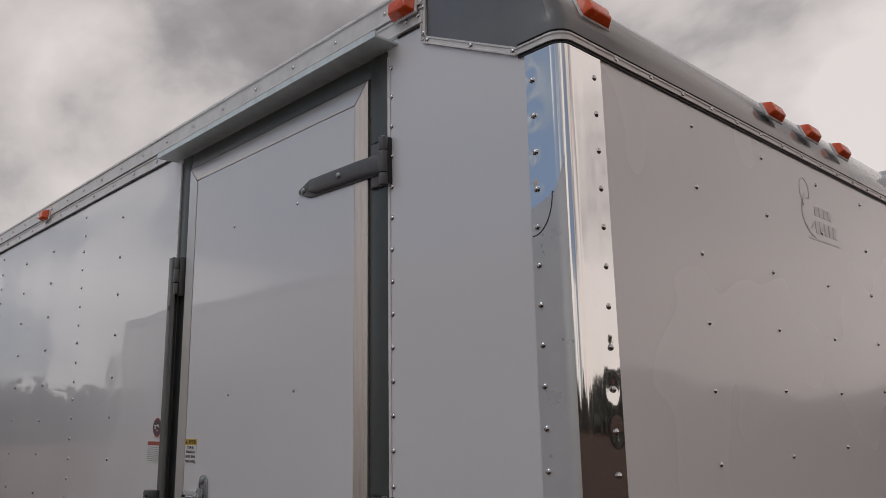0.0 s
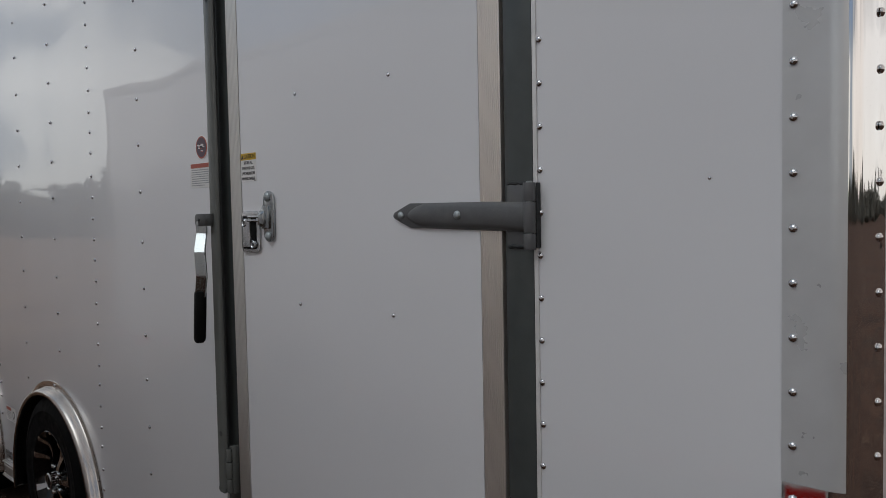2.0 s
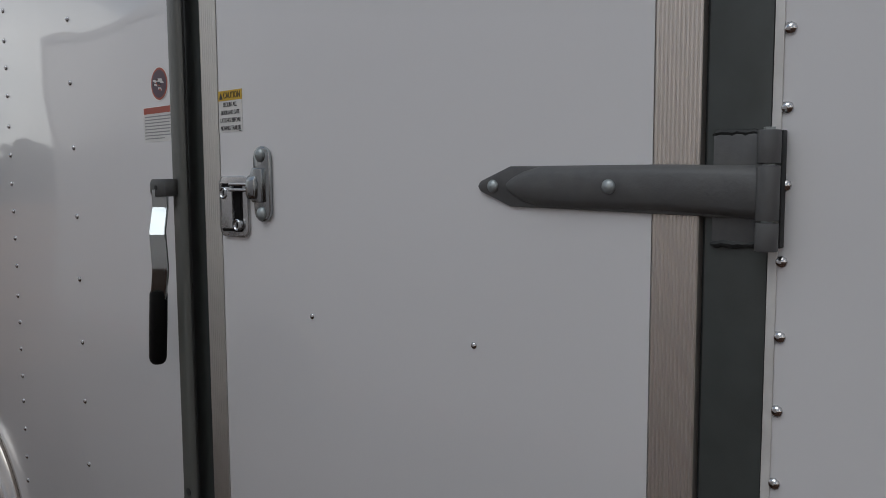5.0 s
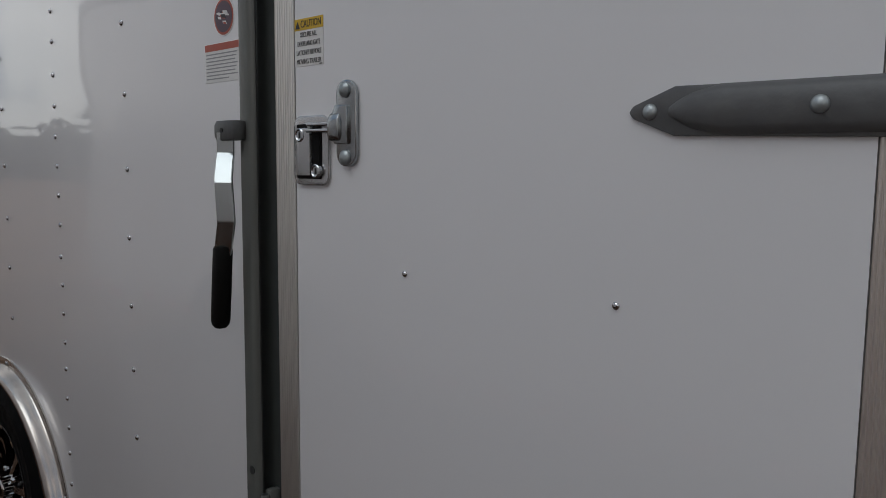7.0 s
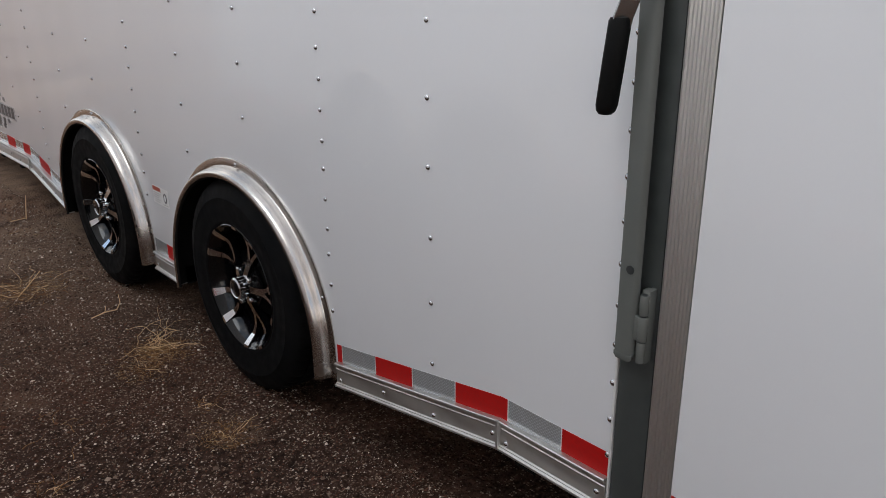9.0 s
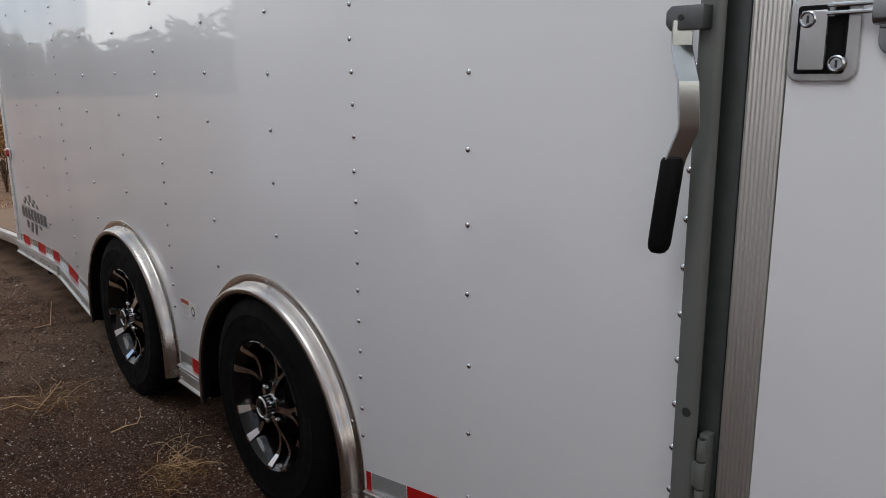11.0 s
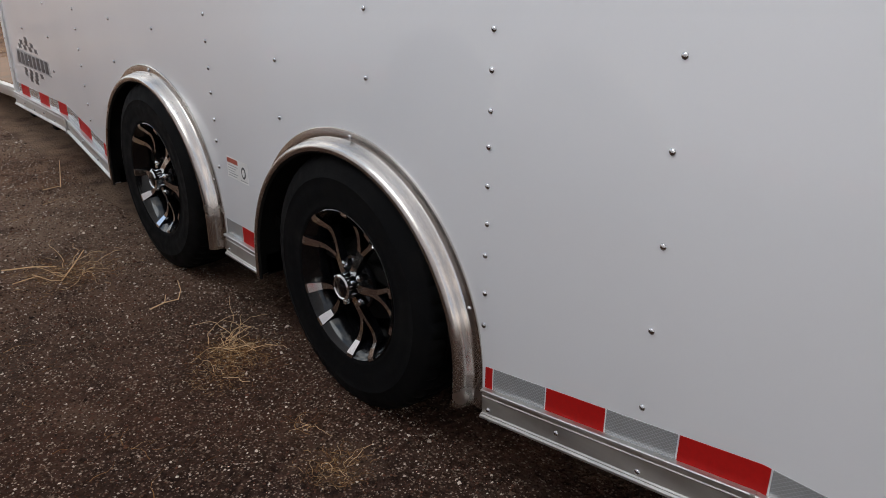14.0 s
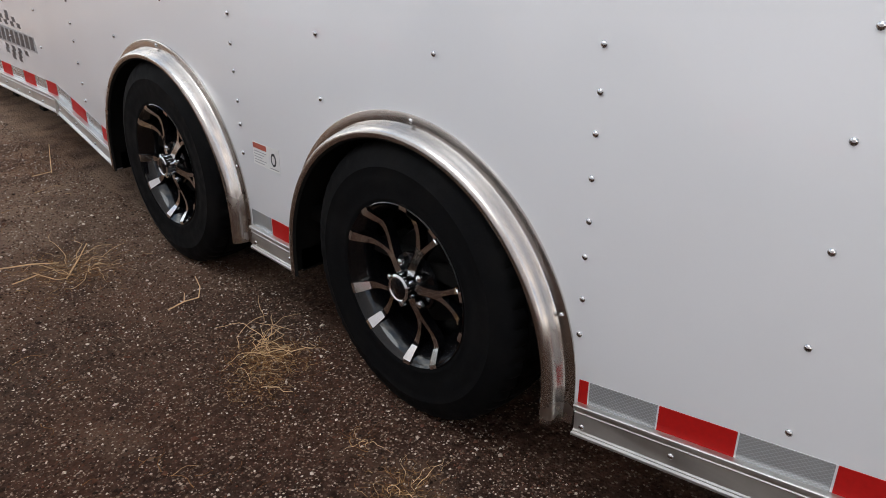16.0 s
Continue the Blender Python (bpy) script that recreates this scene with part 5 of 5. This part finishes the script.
# ---------------------------------------------------------------- the trailer parked opposite, mirrored in the glossy side
def opposite_trailer(x, nose, length=6.28, wide=2.5, top=2.62):
    """A second enclosed trailer, nose to the north; built with its near side in its own plane x = 0, nose at y = 0."""
    t = tagged(new("cargo_trailer"), "white enclosed cargo trailer parked parallel across the gap", "trailer")
    t.empty_display_size = 0.3
    t.matrix_world = pose(x, nose, 0, 0, 0, 180)
    hubs, sill, cuts = (2.0, 3.01), 0.36, (0.06, 1.3, 2.505, 3.8, 5.05, length - 0.06)
    for i, (a, b) in enumerate(zip(cuts, cuts[1:])):
        low = [(b - 0.002, sill)]
        for h in reversed(hubs):
            if a < h < b:
                low += arch(h, ARCH_A - 0.03, ARCH_B - 0.03, down=0.21)
        low += [(a, sill)]
        panel = part("side_panel", prism([(a, top - 0.05), (b - 0.002, top - 0.05)] + low, 0.0005 * i, 0.012), WHITE, t)
        rivets(panel, [(0.0005 * i, a + 0.03, sill + 0.16 + 0.161 * k) for k in range(13) if not any(abs(a + 0.03 - h) < 0.56 and k < 3 for h in hubs)])
    part("far_side_wall", box(wide - 0.03, wide, 0.0, length, sill, top - 0.03), WHITE, t)
    part("front_wall", box(0.0, wide, -0.012, 0.0, sill, top - 0.03, 0.003), WHITE, t)
    part("rear_door", box(0.05, wide - 0.05, length, length + 0.03, sill + 0.05, top - 0.12, 0.004), WHITE, t)
    part("roof", box(0.0, wide, 0.0, length, top - 0.015, top, 0.003), TRIM_WHITE, t)
    part("floor_deck", box(0.03, wide - 0.03, 0.0, length, sill, sill + 0.04), UNDER, t)
    part("roof_rail", prism([(0.02, top + 0.004), (-0.009, top + 0.004), (-0.010, top - 0.05), (-0.006, top - 0.062), (0.02, top - 0.062)], 0.0, length, "y", 0.001), TRIM_WHITE, t)
    # dark strip in place of the shadow line under the rail
    part("rail_shadow_strip", box(-0.004, 0.02, 0.0, length, top - 0.068, top - 0.0625), SEAL, t)
    for y0, y1 in ((-0.014, 0.058), (length - 0.058, length + 0.012)):
        part("corner_post", box(-0.006, 0.07, y0, y1, sill - 0.07, top - 0.070, 0.004), TRIM_WHITE, t)
    edges = [0.06] + [h + s * (ARCH_A + 0.003) for h in hubs for s in (-1, 1)] + [length - 0.06]
    for a, b in (edges[0:2], edges[4:6]):
        part("bottom_rail", prism([(0.03, sill + 0.002), (-0.014, sill + 0.002), (-0.016, sill - 0.005), (-0.0085, sill - 0.009), (-0.0085, sill - 0.062), (-0.0165, sill - 0.066), (-0.0165, sill - 0.074), (0.03, sill - 0.074)], a, b, "y"), ALU, t)
        n = max(1, round((b - a) / 0.155))
        for k in range(n):
            part("tape_strip", box(-0.0012, 0.0, a + (b - a) * k / n + 0.002, a + (b - a) * (k + 1) / n - 0.002, sill + 0.006, sill + 0.06), SILVER if k % 2 else RED, t)
    for h, turn in zip(hubs, (8, -20)):
        fender(h, t)
        wheel(h, turn, t)
        part("axle", rod((0.16, h, HUB_Z), (wide - 0.16, h, HUB_Z), 0.035, 14), UNDER, t)
        part("wheel", lathe([(-o, r) for o, r in ((wide - 0.2, 0.2), (wide - 0.2, 0.345), (wide - 0.1, 0.362), (wide - 0.02, 0.345), (wide, 0.21), (wide - 0.02, 0.0))], Vector((0, h, HUB_Z + 0.006)), 40), TYRE, t)
    lamp((-0.006, length - 0.03, 0.88), (-1, 0, 0), (0, 0, 1), TRIM_WHITE, RED_LENS, "red side marker lamp", (0.05, 0.09, 0.024), owner=t)
    return t


opposite_trailer(-1.78, 6.8)


# ---------------------------------------------------------------- loose stuff on the ground
def scatter_stones(n, seed):
    rnd = np.random.RandomState(seed)
    verts, faces = [], []
    base = [(1, 0, 0), (-1, 0, 0), (0, 1, 0), (0, -1, 0), (0, 0, 1), (0, 0, -0.6)]
    tris = [(0, 2, 4), (2, 1, 4), (1, 3, 4), (3, 0, 4), (2, 0, 5), (1, 2, 5), (3, 1, 5), (0, 3, 5)]
    for _ in range(n):
        y = 1.6 + 7.0 * rnd.rand() ** 1.35
        x = -1.72 + 1.80 * rnd.rand() ** 0.9
        s = 0.0015 + 0.0038 * rnd.rand() ** 3 + (0.006 if rnd.rand() < 0.006 else 0)
        a = rnd.uniform(0, 6.28)
        z = ground_z(x, y)
        k = len(verts)
        for bx, by, bz in base:
            q = s * rnd.uniform(0.7, 1.25)
            px, py = bx * math.cos(a) - by * math.sin(a), bx * math.sin(a) + by * math.cos(a)
            verts.append((x + px * q, y + py * q * 0.8, z + bz * q * 0.75 + s * 0.2))
        faces += [(k + a_, k + b_, k + c_) for a_, b_, c_ in tris]
    me = bpy.data.meshes.new("grit")
    me.from_pydata(verts, [], faces)
    me.materials.append(STONES)
    return tagged(new("grit", me), "loose brown and pale grit on the tarmac", "gravel", kind="stuff")


scatter_stones(180000, 3)


def tuft(places, name="dry_grass", label="", seed=7, crisp=()):
    """Blades of dead grass: (x, y, spread, blades, height, lie, thickness); crisp adds long crinkled pale ones: (x, y, spread, blades, length, thickness)."""
    rnd = np.random.RandomState(seed + 30)
    verts, faces = [], []
    for cx, cy, spread, blades, height, lie, *thick in places:
        for _ in range(blades):
            x, y = cx + rnd.normal(0, spread * 0.45), cy + rnd.normal(0, spread * 0.45)
            a, ln = rnd.uniform(0, 6.28), height * rnd.uniform(0.4, 1.15)
            dx, dy = math.cos(a), math.sin(a)
            w = (0.0008 + 0.0008 * rnd.rand()) * (thick[0] if thick else 1.0)
            bendy = rnd.uniform(0.3, 1.0)
            prev = None
            z = ground_z(x, y)
            for i in range(6):
                t = i / 5
                reach = ln * (lie * t + (1 - lie) * t * t * bendy)
                hh = ln * (1 - lie) * (t - 0.45 * t * t * bendy) + 0.004
                wob = 0.22 * math.sin(5.5 * t + a * 5) * ln * t
                p = (x + dx * reach - dy * wob, y + dy * reach + dx * wob, z + max(0.001, hh))
                k = len(verts)
                ww = w * (1 - 0.75 * t)
                verts += [(p[0] - dy * ww, p[1] + dx * ww, p[2]), (p[0] + dy * ww, p[1] - dx * ww, p[2]), (p[0], p[1], p[2] + ww)]
                if prev is not None:
                    for u, v in ((0, 1), (1, 2), (2, 0)):
                        faces.append((prev + u, prev + v, k + v, k + u))
                prev = k
    low = len(faces)
    for cx, cy, spread, blades, length, thick in crisp:
        for _ in range(blades):
            x, y = cx + rnd.normal(0, spread * 0.3), cy + rnd.normal(0, spread * 0.3)
            a, step, z = rnd.uniform(0, 6.28), length * rnd.uniform(0.55, 1.2) / 9, 0.004
            climb, w, prev = rnd.uniform(0.1, 0.75), 0.00085 * thick * rnd.uniform(0.7, 1.3), None
            for i in range(10):
                k, ww = len(verts), w * (1 - 0.06 * i)
                g = ground_z(x, y) + max(0.002, z)
                dx, dy = math.cos(a), math.sin(a)
                verts += [(x - dy * ww, y + dx * ww, g), (x + dy * ww, y - dx * ww, g), (x, y, g + 1.6 * ww)]
                if prev is not None:
                    for u, v in ((0, 1), (1, 2), (2, 0)):
                        faces.append((prev + u, prev + v, k + v, k + u))
                prev = k
                x, y, z = x + dx * step, y + dy * step, z + step * climb
                a += rnd.normal(0, 0.55)
                climb -= rnd.uniform(-0.12, 0.26)
    me = bpy.data.meshes.new(name)
    me.from_pydata(verts, [], faces)
    me.materials.append(STRAW)
    me.materials.append(PALE_STRAW)
    for i in range(low, len(faces)):
        me.polygons[i].material_index = 1
    if label:
        return tagged(new(name, me), label, "grass", kind="stuff")
    return tagged(new(name, me), "sparse dead yellow grass over the yard", "grass", kind="stuff")


NEAR_TUFTS = [(((-0.155, 3.60, 0.13, 420, 0.06, 0.8, 0.6), (-0.24, 3.50, 0.12, 200, 0.05, 0.85, 0.55)), ((-0.13, 3.645, 0.12, 19, 0.16, 1.6), (-0.22, 3.52, 0.08, 3, 0.11, 1.3)), "spreading dead yellow grass tuft on tarmac"),
              (((-0.345, 4.606, 0.20, 420, 0.07, 0.8, 0.6),), ((-0.325, 4.60, 0.12, 12, 0.15, 1.4),), "low dead rusty grass tuft on brown earth"),
              (((-0.235, 2.92, 0.09, 150, 0.06, 0.8, 0.6),), ((-0.235, 2.92, 0.07, 5, 0.08, 1.1),), "small dead grass tuft on tarmac"),
              (((-0.20, 3.12, 0.05, 12, 0.08, 0.6, 1.0),), ((-0.20, 3.12, 0.04, 4, 0.08, 1.2),), "small dead grass tuft on tarmac"),
              (((-0.715, 3.015, 0.06, 10, 0.08, 0.6, 1.0),), ((-0.715, 3.015, 0.04, 4, 0.08, 1.1),), "small dead grass tuft on tarmac"),
              (((-0.07, 5.74, 0.06, 9, 0.07, 0.6, 1.0),), (), "thin dead grass sprig on brown earth")]
for k, (low, crisp, label) in enumerate(NEAR_TUFTS):
    tuft(low, "grass_tuft", label, k, crisp)


def stalk(name, lines, label):
    """A dry stalk lying on the ground, with its side shoots: (x, y, z) along each."""
    bm = None
    for pts, r in lines:
        for i, (p, q) in enumerate(zip(pts, pts[1:])):
            k = 1 - 0.5 * i / max(1, len(pts) - 1)
            bm = rod(*(Vector((x, y, ground_z(x, y) + z)) for x, y, z in (p, q)), r * k, 6, r * k * 0.85, bm=bm)
    return tagged(new(name, finish(name, bm, PALE_STRAW, 60)), label, "grass", "dry stalks on the ground")


stalk("dry_stalk", [([(-0.242, 4.075, 0.004), (-0.185, 4.077, 0.012), (-0.140, 4.062, 0.016), (-0.105, 4.118, 0.02), (-0.087, 4.184, 0.03)], 0.0028), ([(-0.185, 4.077, 0.012), (-0.171, 4.097, 0.03)], 0.0018)], "bent pale dry stalk on tarmac")
stalk("dry_stalk", [([(-0.549, 4.781, 0.008), (-0.446, 4.740, 0.012), (-0.367, 4.702, 0.006)], 0.003)], "long straight dry stalk lying on earth")
stalk("dry_stalk", [([(-0.394, 4.549, 0.006), (-0.321, 4.639, 0.018), (-0.247, 4.736, 0.03)], 0.003), ([(-0.464, 4.681, 0.005), (-0.426, 4.557, 0.01), (-0.396, 4.546, 0.008)], 0.0022)], "forked dry stalk lying on earth")
stalk("dry_stalk", [([(-0.548, 4.634, 0.005), (-0.460, 4.646, 0.008)], 0.0024)], "short dry stalk lying on earth")
stalk("dry_stalk", [([(-0.040, 5.719, 0.005), (-0.013, 5.782, 0.07), (0.003, 5.813, 0.12)], 0.0026), ([(-0.122, 5.739, 0.005), (-0.040, 5.719, 0.012)], 0.0024)], "upright dry weed stalk on brown earth")

tuft([(-0.6, 3.3, 0.2, 12, 0.09, 0.8), (-0.9, 4.0, 0.3, 22, 0.12, 0.8), (-0.6, 5.4, 0.4, 40, 0.14, 0.8), (0.3, 9.2, 0.9, 260, 0.3, 0.5), (-1.2, 9.5, 1.4, 420, 0.3, 0.5), (1.5, 12.0, 2.2, 700, 0.4, 0.45), (4.0, 16.0, 4.0, 900, 0.5, 0.4), (-1.6, 6.5, 0.8, 90, 0.2, 0.7)])


def dry_shrub(x, y, tall, seed, label):
    """A bare shrub: twigs that fork from the ground, with withered leaves near their ends."""
    rnd = np.random.RandomState(seed)
    verts, faces, leaf_v, leaf_f = [], [], [], []

    def twig(p, d, length, r, depth):
        q = p + d * length
        side = d.cross(Vector((0.3, 0.5, 0.81))).normalized()
        up = d.cross(side)
        k = len(verts)
        for c, w in ((p, r), (q, r * 0.6)):
            for a in (0.0, 2.09, 4.19):
                verts.append(tuple(c + (side * math.cos(a) + up * math.sin(a)) * w))
        for i in range(3):
            j = (i + 1) % 3
            faces.append((k + i, k + j, k + 3 + j, k + 3 + i))
        if depth:
            for _ in range(3):
                twig(q, (d + Vector(rnd.uniform(-0.65, 0.65, 3)) + Vector((0, 0, 0.12))).normalized(), length * rnd.uniform(0.55, 0.85), r * 0.62, depth - 1)
        if depth < 2:
            for _ in range(4):
                c = q + Vector(rnd.normal(0, 0.05, 3))
                u, v = Vector(rnd.normal(0, 1, 3)).normalized() * 0.028, Vector(rnd.normal(0, 1, 3)).normalized() * 0.016
                m = len(leaf_v)
                leaf_v.extend([tuple(c - u), tuple(c + v), tuple(c + u), tuple(c - v)])
                leaf_f.append((m, m + 1, m + 2, m + 3))

    for _ in range(7):
        d = Vector((rnd.uniform(-0.6, 0.6), rnd.uniform(-0.6, 0.6), 1.0)).normalized()
        twig(Vector((x, y, ground_z(x, y) - 0.03)), d, tall * 0.36, 0.011, 3)
    stem, leaves = bpy.data.meshes.new("twigs"), bpy.data.meshes.new("withered_leaves")
    stem.from_pydata(verts, [], faces)
    leaves.from_pydata(leaf_v, [], leaf_f)
    stem.materials.append(BARK)
    leaves.materials.append(STRAW)
    shrub = tagged(new("dry_shrub"), label, "shrub", "dry shrubs behind the ramp")
    for name, me in (("twigs", stem), ("withered_leaves", leaves)):
        ob = new(name, me)
        ob.parent = shrub
    return shrub


dry_shrub(0.75, 10.3, 0.75, 3, "low dry shrub with withered brown leaves on earth")
dry_shrub(1.15, 11.4, 1.1, 8, "bare dry shrub with withered brown leaves on earth")
dry_shrub(1.9, 12.6, 1.4, 14, "tall bare dry shrub with brown leaves on earth")


def far_trees():
    """A ragged belt of trees at the edge of the yard: trunks and crowns of many clumps."""
    rnd = np.random.RandomState(21)
    verts, faces = [], []

    def clump(x, y, z, s):
        k = len(verts)
        for _ in range(4):
            d = rnd.normal(0, 1, 3)
            d /= np.linalg.norm(d)
            verts.append((x + d[0] * s, y + d[1] * s, z + d[2] * s))
        faces.extend([(k, k + 1, k + 2), (k, k + 2, k + 3), (k, k + 3, k + 1), (k + 1, k + 3, k + 2)])

    for i in range(460):
        a = 2 * math.pi * (i + rnd.uniform(-0.4, 0.4)) / 460
        d = rnd.uniform(62, 84)
        x, y = d * math.cos(a), 2 + d * math.sin(a)
        h = rnd.uniform(2.3, 3.9) * (1.0 + 0.3 * math.sin(a * 7) + 0.2 * math.sin(a * 19)) * (1.25 + 0.25 * math.cos(a - 2.2))
        k = len(verts)
        for z, r in ((-0.3, 0.16), (h * 0.8, 0.04)):
            verts.extend([(x + r, y, z), (x - r * 0.5, y + r * 0.87, z), (x - r * 0.5, y - r * 0.87, z)])
        for u, v in ((0, 1), (1, 2), (2, 0)):
            faces.append((k + u, k + v, k + 3 + v, k + 3 + u))
        for _ in range(130):
            t = rnd.rand() ** 1.1
            spread = h * 0.5 * (1.05 - 0.85 * t)
            clump(x + rnd.normal(0, spread * 0.55), y + rnd.normal(0, spread * 0.55), h * (0.04 + 0.9 * t), rnd.uniform(0.5, 1.05) * (1.25 - 0.75 * t))
    me = bpy.data.meshes.new("far_trees")
    me.from_pydata(verts, [], faces)
    me.materials.append(TREES)
    return tagged(new("far_trees", me), "dark distant belt of trees round the yard", "trees", kind="stuff")


far_trees()
